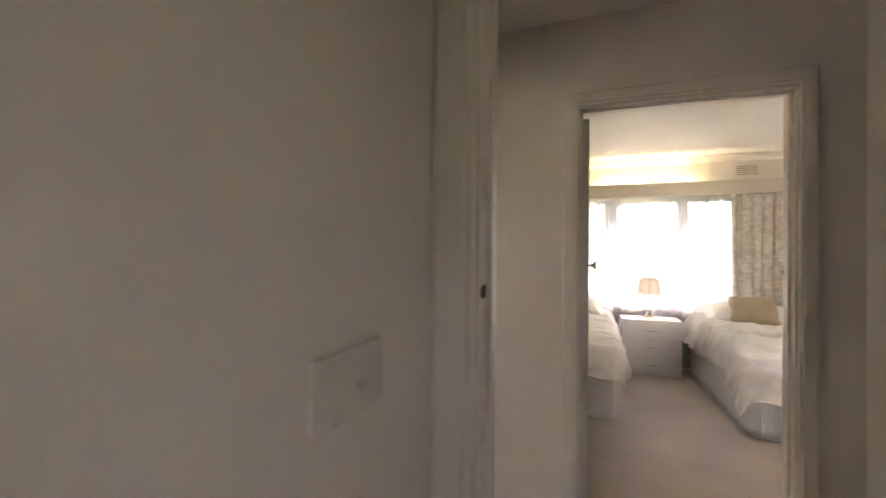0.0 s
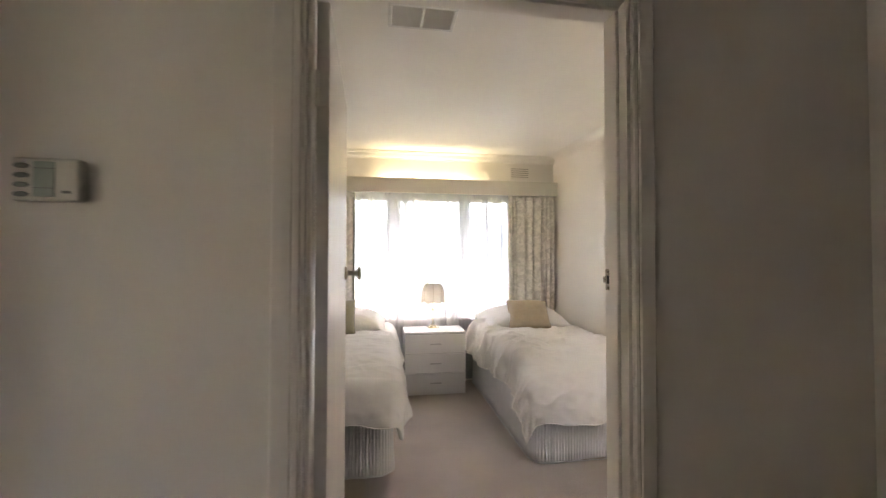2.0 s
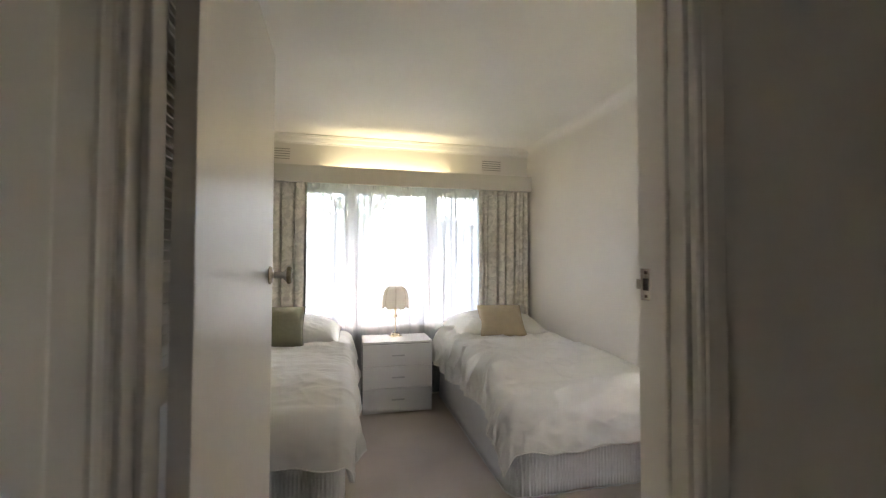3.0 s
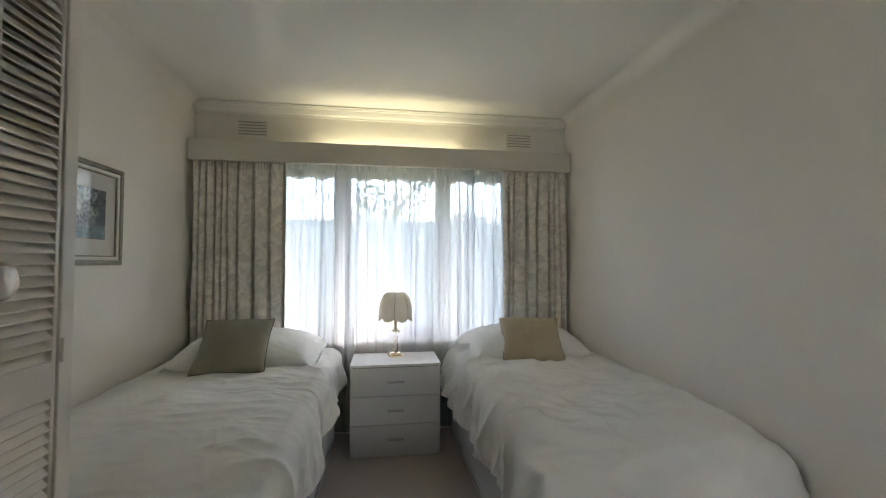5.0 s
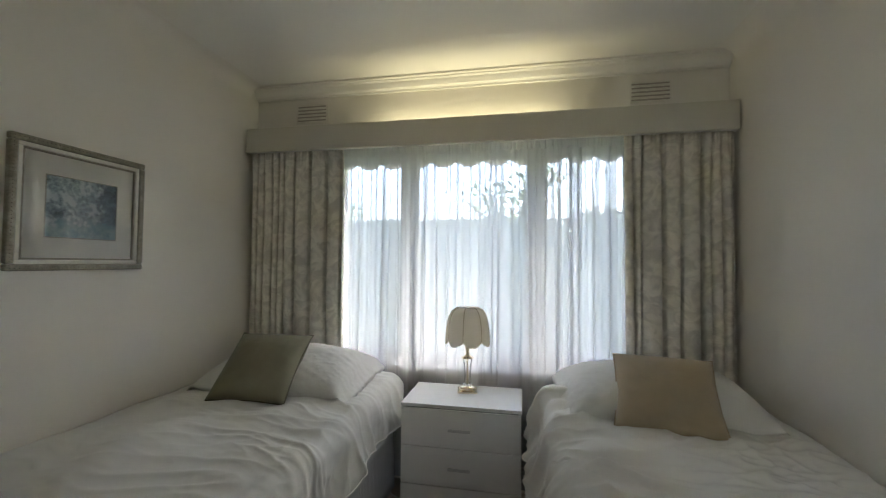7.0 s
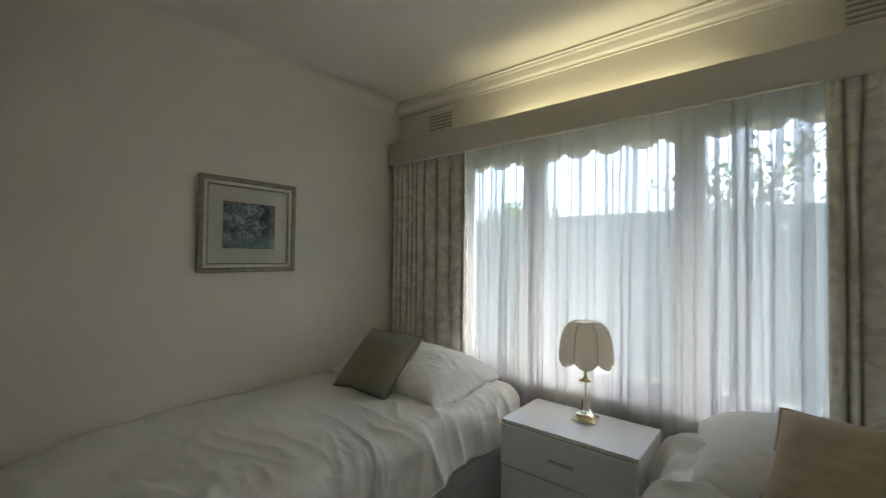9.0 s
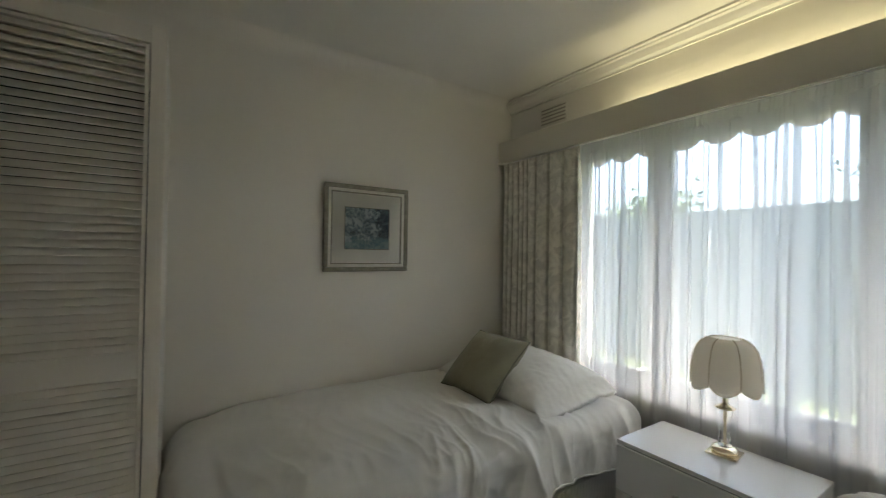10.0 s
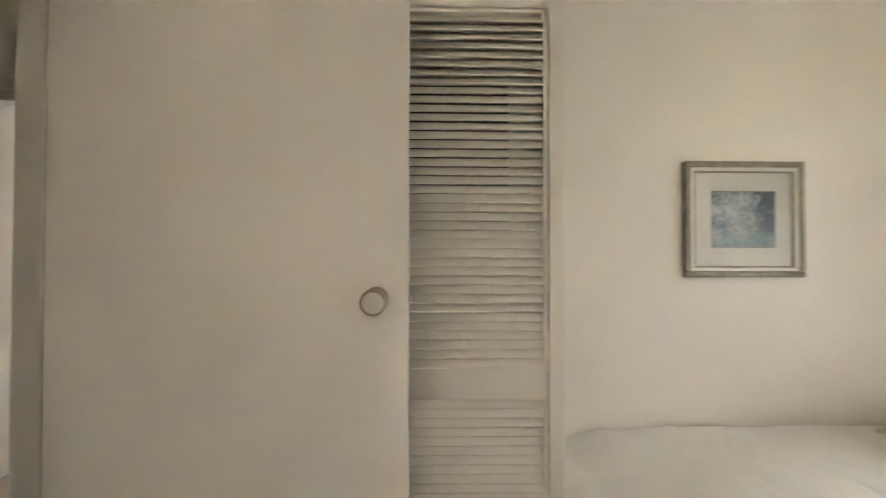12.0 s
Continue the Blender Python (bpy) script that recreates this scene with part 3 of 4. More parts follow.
pelmet(WEST + 0.006, EAST - 0.006, 7.272, 2.105, 2.263, "cream painted timber curtain pelmet with hidden strip light", PELMET)
pelmet(-5.86, WEST - 0.12, 7.272, 2.105, 2.280, "cream painted timber pelmet with glowing lamps behind", PELMET)


def roman_blind(x0, x1):
    root = thing("roman_blind", ((x0 + x1) / 2, 7.255, 1.955), "cream fabric blind drawn up in flat folds", "blind")
    w = (x1 - x0) / 2
    for k in range(5):
        part("fold", block(-w, w, -0.010 - 0.004 * (k % 2), 0.008, 0.064 * k + 0.002, 0.064 * (k + 1), bevel=0.004), BLIND, root)


roman_blind(-5.6, -0.8)


def strip_light(x0, x1, z):
    root = thing("strip_light", ((x0 + x1) / 2, 7.355, z), "white batten strip light fixed behind the pelmet", "strip light")
    w = (x1 - x0) / 2
    part("batten", block(-w, w, -0.02, 0.038, -0.045, -0.012, bevel=0.003), FRAMEWOOD, root)
    part("end_cap", block(-w - 0.02, -w - 0.001, -0.018, 0.02, -0.045, 0.0, bevel=0.003), PLASTIC, root)
    part("end_cap", block(w + 0.001, w + 0.02, -0.018, 0.02, -0.045, 0.0, bevel=0.003), PLASTIC, root)


strip_light(0.50, 1.76, 2.188)


# ---- vents ----
def wall_vent(x, z):
    root = thing("wall_vent", (x, NORTH, z), "cream slotted plaster wall vent above the pelmet", "vent", "wall vents")
    part("plate", block(-0.112, 0.112, -0.006, -0.001, -0.060, 0.060, bevel=0.001, seg=1), PAINT, root)
    for k in range(5):
        zz = -0.048 + 0.0235 * k
        # flat strip, its colour stands for the slot's shade
        part("slot", block(-0.103, 0.103, -0.0085, -0.0065, zz - 0.0015, zz + 0.007), SLOT, root, "vent slot with its shade painted taupe")
        part("slat", block(-0.106, 0.106, -0.014, -0.0087, zz + 0.007, zz + 0.012), PAINT, root)


wall_vent(0.062, 2.388)
wall_vent(2.216, 2.384)


def ceiling_vent(x, y):
    root = thing("ceiling_vent", (x, y, H), "white rectangular two-panel ceiling heating vent", "vent")
    for q in ((-0.165, 0.165, -0.10, -0.08), (-0.165, 0.165, 0.08, 0.10), (-0.165, -0.148, -0.08, 0.08), (0.148, 0.165, -0.08, 0.08), (-0.006, 0.006, -0.08, 0.08)):
        part("frame", block(*q, -0.012, -0.001, bevel=0.002, seg=1), FRAMEWOOD, root)
    # taupe backing carries the shade seen between the slats
    part("backing", block(-0.147, 0.147, -0.079, 0.079, -0.003, -0.001), SLOT, root)
    for k in range(7):
        for s in (-1, 1):
            bm = block(-0.068, 0.068, -0.012, 0.012, -0.001, 0.001)
            bmesh.ops.rotate(bm, verts=bm.verts, cent=(0, 0, 0), matrix=Matrix.Rotation(radians(-24), 3, "X"))
            bmesh.ops.translate(bm, verts=bm.verts, vec=(0.077 * s, -0.066 + 0.022 * k, -0.010))
            part("slat", bm, FRAMEWOOD, root)


ceiling_vent(0.815, 4.795)


# ---- doors ----
def knob(parent, x, y, z, side):
    """Porcelain knob with a metal rim and rose, standing off a leaf's face in direction side along y."""
    def turned(profile):
        bm = lathe(profile, 28)
        bmesh.ops.rotate(bm, verts=bm.verts, cent=(0, 0, 0), matrix=Matrix.Rotation(radians(-90 * side), 3, "X"))
        bmesh.ops.translate(bm, verts=bm.verts, vec=(x, y, z))
        return bm
    k = part("knob", turned([(0.010, 0.012), (0.011, 0.044), (0.018, 0.052), (0.027, 0.058), (0.0285, 0.066), (0.0265, 0.071), (0.012, 0.074), (0.0005, 0.0745)]), PORCELAIN, parent, "white porcelain knob", True)
    part("rose", turned([(0.031, 0.0005), (0.031, 0.005), (0.026, 0.010), (0.012, 0.011), (0.010, 0.016)]), ANTIQUE, k, "worn brass rose", True)
    part("rim", turned([(0.0268, 0.0575), (0.0302, 0.060), (0.0302, 0.066), (0.0270, 0.0715)]), ANTIQUE, k, "thin brass rim", True)


def bedroom_door():
    """The leaf stands open into the bedroom; local x runs from the hinge to the latch, the bedroom-side face at +y before it opened."""
    root = thing("door_1", (0.442, 3.990, 0), "cream flush bedroom door standing open past square", "door", turn=91.6)
    tagged(root, kind="structure")
    leaf = part("leaf", block(0.004, 0.838, -0.036, -0.001, 0.012, 2.106, bevel=0.002), GLOSS, root)
    knob(root, 0.762, -0.036, 1.319, -1)
    knob(root, 0.762, -0.001, 1.319, 1)
    part("latch_plate", block(0.8382, 0.8395, -0.030, -0.008, 1.279, 1.359), CHROME, root, "worn metal latch plate")
    part("latch_bolt", block(0.8396, 0.849, -0.024, -0.013, 1.311, 1.327, bevel=0.002), CHROME, root, "metal latch bolt")
    for z in (0.25, 1.86):
        h = part("hinge", tube([(0.0, -0.002, z - 0.05), (0.0, -0.002, z + 0.05)], 0.006), GLOSS, root, "painted butt hinge")
        part("hinge_flap", block(-0.001, 0.0035, -0.034, -0.004, z - 0.05, z + 0.05), GLOSS, h)
    return root


bedroom_door()


def strike_plate(at, turn, mat, label, tall=0.032):
    root = thing("strike_plate", at, label, "strike plate", turn=turn)
    part("plate", block(-0.016, 0.016, 0.0005, 0.002, -tall, tall, bevel=0.001, seg=1), mat, root)
    # near-black block in place of the hole's inner shade
    part("keep", block(-0.007, 0.007, 0.0021, 0.003, -0.012, 0.012), SHADOWGAP, root, "latch hole painted as a near-black block")
    part("lip", block(0.0165, 0.026, 0.0005, 0.004, -0.010, 0.010, bevel=0.001, seg=1), mat, root)
    for z in (-tall + 0.008, tall - 0.008) if tall > 0.02 else ():
        part("screw", block(-0.003, 0.003, 0.0021, 0.003, z - 0.003, z + 0.003), BRONZE, root)


strike_plate((-0.470, 3.712, 1.323), 180, CHROME, "chrome strike plate on the living room door jamb")
strike_plate((1.303, 3.978, 1.325), 90, CHROME, "small chrome strike plate on the bedroom jamb")
strike_plate((0.268, 2.570, 1.325), -90, BRONZE, "dull bronze strike plate on a painted jamb", 0.014)


# ---- wardrobe ----
def wardrobe():
    root = thing("wardrobe", (0.285, 4.03, 0), "cream painted built-in wardrobe with louvred doors", "wardrobe")
    y1, top = 1.228, 2.192
    d = 0.285 - WEST
    part("end_panel", block(-d + 0.004, 0.0, y1 - 0.044, y1, 0.0, top, bevel=0.003), LOUVRE, root)
    part("top_panel", block(-d + 0.004, -0.03, 0.0, y1 - 0.045, top - 0.022, top - 0.002), LOUVRE, root)
    # back painted near-black so the gaps between slats look shaded
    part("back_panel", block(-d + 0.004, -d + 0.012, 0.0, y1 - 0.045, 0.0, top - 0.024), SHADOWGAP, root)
    part("head_rail", block(-0.028, -0.002, 0.0, y1 - 0.045, 2.132, top, bevel=0.002), LOUVRE, root)
    part("plinth", block(-0.05, -0.012, 0.0, y1 - 0.045, 0.0, 0.07), LOUVRE, root)
    bm = block(-0.0160, 0.0160, -0.5, 0.5, -0.0025, 0.0025, bevel=0.001, seg=1)
    bmesh.ops.rotate(bm, verts=bm.verts, cent=(0, 0, 0), matrix=Matrix.Rotation(radians(50), 3, "Y"))
    slat_mesh = mesh("slat", bm, LOUVRE)
    for a, b in ((0.012, 0.590), (0.596, y1 - 0.047)):
        door = part("louvre_door", block(-0.026, -0.004, a, a + 0.022, 0.075, 2.128, bevel=0.002, seg=1), LOUVRE, root)
        part("stile", block(-0.026, -0.004, b - 0.012, b, 0.075, 2.128, bevel=0.002, seg=1), LOUVRE, door)
        part("middle_rail", block(-0.026, -0.0035, a + 0.022, b - 0.012, 1.018, 1.108, bevel=0.002, seg=1), LOUVRE, door)
        part("bottom_rail", block(-0.026, -0.0035, a + 0.022, b - 0.012, 0.075, 0.13, bevel=0.002, seg=1), LOUVRE, door)
        part("top_rail", block(-0.026, -0.0035, a + 0.022, b - 0.012, 2.118, 2.128), LOUVRE, door)
        length = b - a - 0.034
        rng = random.Random(4)
        for z0, z1 in ((0.13, 1.018), (1.108, 2.118)):
            n = round((z1 - z0) / 0.0262)
            for k in range(n):
                ob = new("slat", slat_mesh)
                ob.parent = door
                ob.matrix_local = Matrix.Translation((-0.0155, (a + b) / 2 + 0.005, z0 + (k + 0.5) * (z1 - z0) / n)) @ Matrix.Rotation(radians(rng.uniform(-1.5, 1.5) + (6 if rng.random() < 0.08 else 0)), 4, "Y") @ Matrix.Diagonal((1, length, 1, 1))
    part("catch", block(0.0005, 0.006, y1 - 0.04, y1 - 0.030, 1.10, 1.16, bevel=0.001), LOUVRE, root)
    return root


wardrobe()


# ---- beds ----
def fbm(x, y, z=0.0):
    return noise.noise(Vector((x, y, z))) + 0.5 * noise.noise(Vector((2.1 * x, 2.1 * y, z + 7)))


def bed(x_wall, x_side, foot, head, label, mirror):
    """A divan with a fluted skirt; it stands with one long side at a wall."""
    root = thing("bed", ((x_wall + x_side) / 2, foot, 0), label, "bed", "single beds")
    cx = (x_wall + x_side) / 2
    w = abs(x_side - x_wall) / 2
    s = 1 if x_side > x_wall else -1
    part("divan_base", block(-w + 0.02, w - 0.02, 0.03, head - foot, 0.05, 0.36, bevel=0.04, seg=4), SKIRT, root)
    part("mattress", block(-w + 0.01, w - 0.01, 0.02, head - foot, 0.362, 0.61, bevel=0.055, seg=5), LINEN, root, smooth=True)
    # the skirt runs along the open side, round the foot corner and across the foot
    r = 0.10
    L = head - foot
    side, arc, across = L - r, math.pi * r / 2, 2 * w - r
    total = side + arc + across

    def path(d):
        if d < side:
            return (w, L - d), (1, 0)
        if d < side + arc:
            a = (d - side) / r
            return (w - r + r * math.cos(a), r - r * math.sin(a)), (math.cos(a), -math.sin(a))
        return (w - r - (d - side - arc), 0.0), (0, -1)

    def f(u, v):
        d = u * total
        (x, y), (nx, ny) = path(d)
        h = 1 - v
        flute = 0.0028 * math.sin(2 * math.pi * d / 0.021) + 0.006 * math.sin(2 * math.pi * d / 0.47 + 1.0) * h + 0.010 * fbm(d * 2.4, 1.5) * h
        o = flute + 0.004 * h
        return (s * (x + nx * o), y + ny * o, 0.008 + 0.37 * v + (0.006 * math.sin(d * 9) if v == 0 else 0))
    solid(part("bed_skirt", sheet(f, 760, 6), SKIRT, root, "white fluted bed skirt to the floor", True), 0.003)
    hem = [(s * (path(total * i / 160)[0][0] + path(total * i / 160)[1][0] * 0.011), path(total * i / 160)[0][1] + path(total * i / 160)[1][1] * 0.011, 0.010 + 0.003 * math.sin(i)) for i in range(161)]
    part("hem_piping", tube(hem, 0.004, 6), SKIRT, root)
    for px, py in ((-w + 0.1, 0.12), (w - 0.1, 0.12), (-w + 0.1, L - 0.12), (w - 0.1, L - 0.12)):
        bm = lathe([(0.022, 0.0), (0.024, 0.004), (0.020, 0.05)], 14)
        bmesh.ops.translate(bm, verts=bm.verts, vec=(px, py, 0))
        part("foot", bm, BRONZE, root)
    return root


BED1 = (WEST + 0.012, 0.700, 5.475, 7.290)
BED2 = (EAST - 0.012, 1.640, 5.480, 7.290)
bed(*BED1, "single divan bed with a white skirt beneath the picture", False)
bed(*BED2, "single divan bed with a white skirt beside the plain wall", True)


def duvet(bedspec, over_side, over_foot, seed, label, top=0.665, rumple=1.2):
    """A puffed white cover: flat-ish top with creases, rolled over the edges, hanging with an uneven hem and a drooping corner."""
    x_wall, x_side, foot, head = bedspec
    s = 1 if x_side > x_wall else -1
    W, L = abs(x_side - x_wall), head - foot
    total_a, total_b = W + over_side, L + over_foot

    def f(u, v):
        a, b = u * total_a, v * total_b
        hem_u = max(0.0, (u - 0.8) / 0.2)
        a += hem_u * 0.045 * fbm(b * 2.3, seed) + hem_u * 0.03 * math.sin(b * 4.0 + seed)
        hem_v = max(0.0, (v - 0.85) / 0.15)
        b += hem_v * 0.035 * fbm(a * 2.6, seed + 9)
        ca, cb = W - 0.041, L - 0.085
        oa, ob = max(0.0, a - ca), max(0.0, b - cb)
        d = math.hypot(oa, ob)
        th = math.atan2(ob, oa) if d > 1e-6 else 0.0
        R = 0.075 + 0.080 * math.sin(th) ** 2
        # roll over a quarter circle, softer at the foot, then hang
        q = R * math.pi / 2
        if d < q:
            out, fall = R * math.sin(d / R), R * (1 - math.cos(d / R))
        else:
            hang = d - q
            out, fall = R + (0.13 * hang if th < 0.5 else 0.06 * hang), R + hang
        px, py = min(a, ca) + out * math.cos(th), min(b, cb) + out * math.sin(th)
        # creases: fine diagonal ridges stronger towards the open side, broad puffs on top
        k = min(1.0, a / W)
        on = max(0.0, 1 - fall / 0.12)
        warp = fbm(a * 1.7 + seed, b * 1.7)
        gate = min(1.0, max(0.0, 0.7 + 1.3 * noise.noise(Vector((a * 2.3 + seed, b * 2.1, seed + 31)))))
        gate2 = min(1.0, max(0.0, 0.6 + 1.5 * noise.noise(Vector((a * 4.1 - seed, b * 3.7, seed + 47)))))
        gate3 = min(1.0, max(0.0, 0.3 + 1.7 * noise.noise(Vector((a * 3.1 + 9, b * 3.3, seed + 63)))))
        # long soft creases that run towards the open side, shorter slanting ones, and fine crumples
        ridge = 1 - abs(noise.noise(Vector((a * 2.2 + seed, b * 7.0 + 1.2 * warp, seed))))
        ridge2 = 1 - abs(noise.noise(Vector((a * 4.2 + 2.6 * b + seed * 3, b * 8.5 - 3.4 * a, seed + 4))))
        ridge3 = 1 - abs(noise.noise(Vector((a * 9.0 - 4.0 * b, b * 13.0 + 4.0 * a, seed + 20))))
        side_k = k ** 3
        crease = 0.017 * (ridge ** 6 - 0.15) * (0.40 + 0.60 * side_k) * gate + 0.007 * (ridge2 ** 6 - 0.15) * (0.40 + 0.60 * side_k) * gate2 + 0.0048 * (ridge3 ** 4 - 0.2) * (0.55 + 0.45 * k * k) * gate3
        # gathers that run up from the hanging side across the top
        gather = (1 - abs(noise.noise(Vector((a * 1.1 + seed, b * 5.2 + 0.9 * a + 0.5 * warp, seed + 80))))) ** 5
        gather2 = (1 - abs(noise.noise(Vector((a * 2.0 - seed, b * 10.5 - 2.2 * a + 0.8 * warp, seed + 95))))) ** 5
        crease += (0.013 * (gather - 0.2) * gate + 0.008 * (gather2 - 0.2) * gate2) * (0.38 + 0.62 * k * k)
        crease += 0.0035 * fbm(a * 6.5 + seed, b * 13.0 + 2.0 * warp, seed + 120)
        crease *= rumple * (1 - 0.65 * min(1.0, max(0.0, (b - cb + 0.30) / 0.30)))
        puff = 0.030 * fbm(a * 2.6, b * 2.2, seed) + 0.018
        edge = min(1.0, a / 0.12)
        z = top + (puff + crease) * (0.35 + 0.65 * on) * (0.5 + 0.5 * edge) - fall + 0.028 * math.sin(math.pi * min(1, a / W)) * on
        z -= 0.050 * max(0.0, 1 - max(0.0, cb - b) / 0.30) ** 2
        wave = (0.020 * math.sin(b * 11 + 2 * warp) * math.cos(th) + 0.028 * math.sin(a * 11 + seed + warp) * math.sin(th)) * min(1, fall / 0.2)
        bulge = 0.026 * fbm(a * 5 + 3, b * 5, seed) * (1 - on) + crease * 0.8 * (1 - on) + wave + 0.012 + 0.014 * (gather - 0.3) * min(1.0, fall / 0.1) * math.cos(th)
        px += bulge * math.cos(th) * (1 if oa > 0 else 0)
        py += bulge * math.sin(th) * (1 if ob > 0 else 0)
        z = max(z, 0.05)
        return (s * px, head - foot - py, z)
    root = thing("duvet", (x_wall, foot, 0.60), label, "duvet", "white duvets")
    bm = sheet(f, 210, 310)
    bmesh.ops.translate(bm, verts=bm.verts, vec=(0, 0, -0.60))
    ob = part("cover", bm, LINEN, root, smooth=True)
    solid(ob, 0.022, -1 if s > 0 else 1)
    hem = [Vector(f(1.0, i / 200)) for i in range(201)] + [Vector(f(1 - i / 130, 1.0)) for i in range(1, 131)]
    part("hem_seam", tube([p - Vector((0, 0, 0.60)) for p in hem], 0.0045, 6), LINEN, root, smooth=True)
    return root


duvet((BED1[0], BED1[1] + 0.015, BED1[2] - 0.135, BED1[3]), 0.24, 0.22, 3.0, "white puffy duvet with soft creases on the bed", rumple=0.95)
duvet((BED2[0], BED2[1] - 0.02, BED2[2] - 0.03, BED2[3]), 0.25, 0.31, 5.3, "white puffy duvet drooping at the foot corner", rumple=3.2)


def pillow_mesh(w, h, t, seed, pinch=0.10, n=34, power=2.6, flange=0.0):
    """A stuffed case: two domed faces that meet in a seam, waisted sides and pointed corners."""
    bm = bmesh.new()

    def p(u, v, side):
        uu = min(1.0, abs(u) / (1 - flange))
        e = (1 - uu ** power) * (1 - abs(v) ** power)
        z = side * t / 2 * max(0.0, e) ** 0.5
        x = u * w / 2 * (1 - pinch * (1 - v * v) * abs(u) ** 3 * 0.6)
        y = v * h / 2 * (1 - pinch * (1 - u * u) * abs(v) ** 3 * 0.6)
        z += side * 0.006 * fbm(u * 3 + seed, v * 3, side) * e + side * 0.004 * (1 - abs(noise.noise(Vector((u * 5 + seed, v * 5, side * 2))))) ** 4 * e
        loose = max(0.0, abs(u) - 1 + flange) / flange if flange else 0.0
        z += side * 0.0025 + loose * (0.016 * fbm(v * 3.0, seed) - 0.055)
        if flange:
            z += side * 0.006 * (1 - abs(noise.noise(Vector((u * 9 + seed, v * 5 + 3 * u, side + 5))))) ** 8 * (0.3 + 0.7 * min(1.0, 3 * e))
        return (x, y, z + 0.004 * fbm(u * 2, v * 2, seed))
    top = [[bm.verts.new(p(-1 + 2 * i / n, -1 + 2 * j / n, 1)) for j in range(n + 1)] for i in range(n + 1)]
    low = [[top[i][j] if i in (0, n) or j in (0, n) else bm.verts.new(p(-1 + 2 * i / n, -1 + 2 * j / n, -1)) for j in range(n + 1)] for i in range(n + 1)]
    for g, flip in ((top, False), (low, True)):
        for i in range(n):
            for j in range(n):
                q = (g[i][j], g[i + 1][j], g[i + 1][j + 1], g[i][j + 1])
                bm.faces.new(q[::-1] if flip else q)
    rim = [top[i][0].co.copy() for i in range(n)] + [top[n][j].co.copy() for j in range(n)] + [top[n - i][n].co.copy() for i in range(n)] + [top[0][n - j].co.copy() for j in range(n)]
    return bm, rim


def pillow(at, turn, lean, size, mat, label, category, name, pipe=None, seed=1.0, roll=0.0):
    bm, rim = pillow_mesh(*size, seed) if pipe else pillow_mesh(*size, seed, 0.04, 54, 2.5, 0.12 if mat is CASE else 0.0)
    root = new(name)
    root.matrix_world = pose(*at, lean, roll, turn)
    tagged(root, label, category)
    part("case", bm, mat, root, smooth=True)
    if pipe:
        part("piping", tube(rim + [rim[0]], 0.0035, 6), pipe, root, "dark corded edge" if pipe is PIPING else "")
    return root


pillow((0.205, 6.965, 0.755), 0, 7, (0.92, 0.54, 0.25), CASE, "white pillow lying on the duvet behind the olive cushion", "pillow", "pillow", seed=2.0)
pillow((2.105, 6.99, 0.750), 0, 7, (0.92, 0.54, 0.25), CASE, "white pillow lying on the duvet behind the beige cushion", "pillow", "pillow", seed=6.0)
pillow((0.178, 6.745, 0.836), 3, 43, (0.405, 0.40, 0.15), OLIVE, "olive green square cushion leaning on the pillow", "cushion", "cushion", PIPING, 3.0)
pillow((2.088, 6.785, 0.818), -11, 38, (0.41, 0.395, 0.15), BEIGE, "beige square cushion leaning on the pillow", "cushion", "cushion", BEIGEPIPE, 9.0)


# ---- bedside ----
def nightstand():
    x0, x1, y0, y1, top = 0.852, 1.484, 6.962, 7.340, 0.634
    cx = (x0 + x1) / 2
    root = thing("nightstand", (cx, y0, 0), "white laminate bedside drawers with three drawers", "nightstand")
    w, d = (x1 - x0) / 2, y1 - y0
    part("top", block(-w, w, 0, d, top - 0.018, top, bevel=0.0015, seg=1), LAMINATE, root)
    part("side", block(-w + 0.004, -w + 0.020, 0.004, d, 0.0, top - 0.0185), LAMINATE, root)
    part("side", block(w - 0.020, w - 0.004, 0.004, d, 0.0, top - 0.0185), LAMINATE, root)
    part("back", block(-w + 0.0205, w - 0.0205, d - 0.008, d, 0.02, top - 0.0185), LAMINATE, root)
    # near-black core paints the shade in the drawer gaps
    part("shade_core", block(-w + 0.0205, w - 0.0205, 0.022, d - 0.009, 0.03, top - 0.0195), SHADOWGAP, root)
    part("plinth", block(-w + 0.0205, w - 0.0205, 0.010, 0.021, 0.0, 0.028), LAMINATE, root)
    for k in range(3):
        z0 = 0.030 + k * 0.1957
        dr = part("drawer", block(-w + 0.006, w - 0.006, -0.012, 0.0035, z0, z0 + 0.1922, bevel=0.0012, seg=1), LAMINATE, root)
        part("handle", block(-0.058, 0.058, -0.030, -0.022, z0 + 0.088, z0 + 0.102, bevel=0.003), BRUSHED, dr, "brushed metal bar handle")
        for hx in (-0.045, 0.045):
            part("handle_post", block(hx - 0.004, hx + 0.004, -0.0225, -0.0121, z0 + 0.091, z0 + 0.099), BRUSHED, dr)


nightstand()


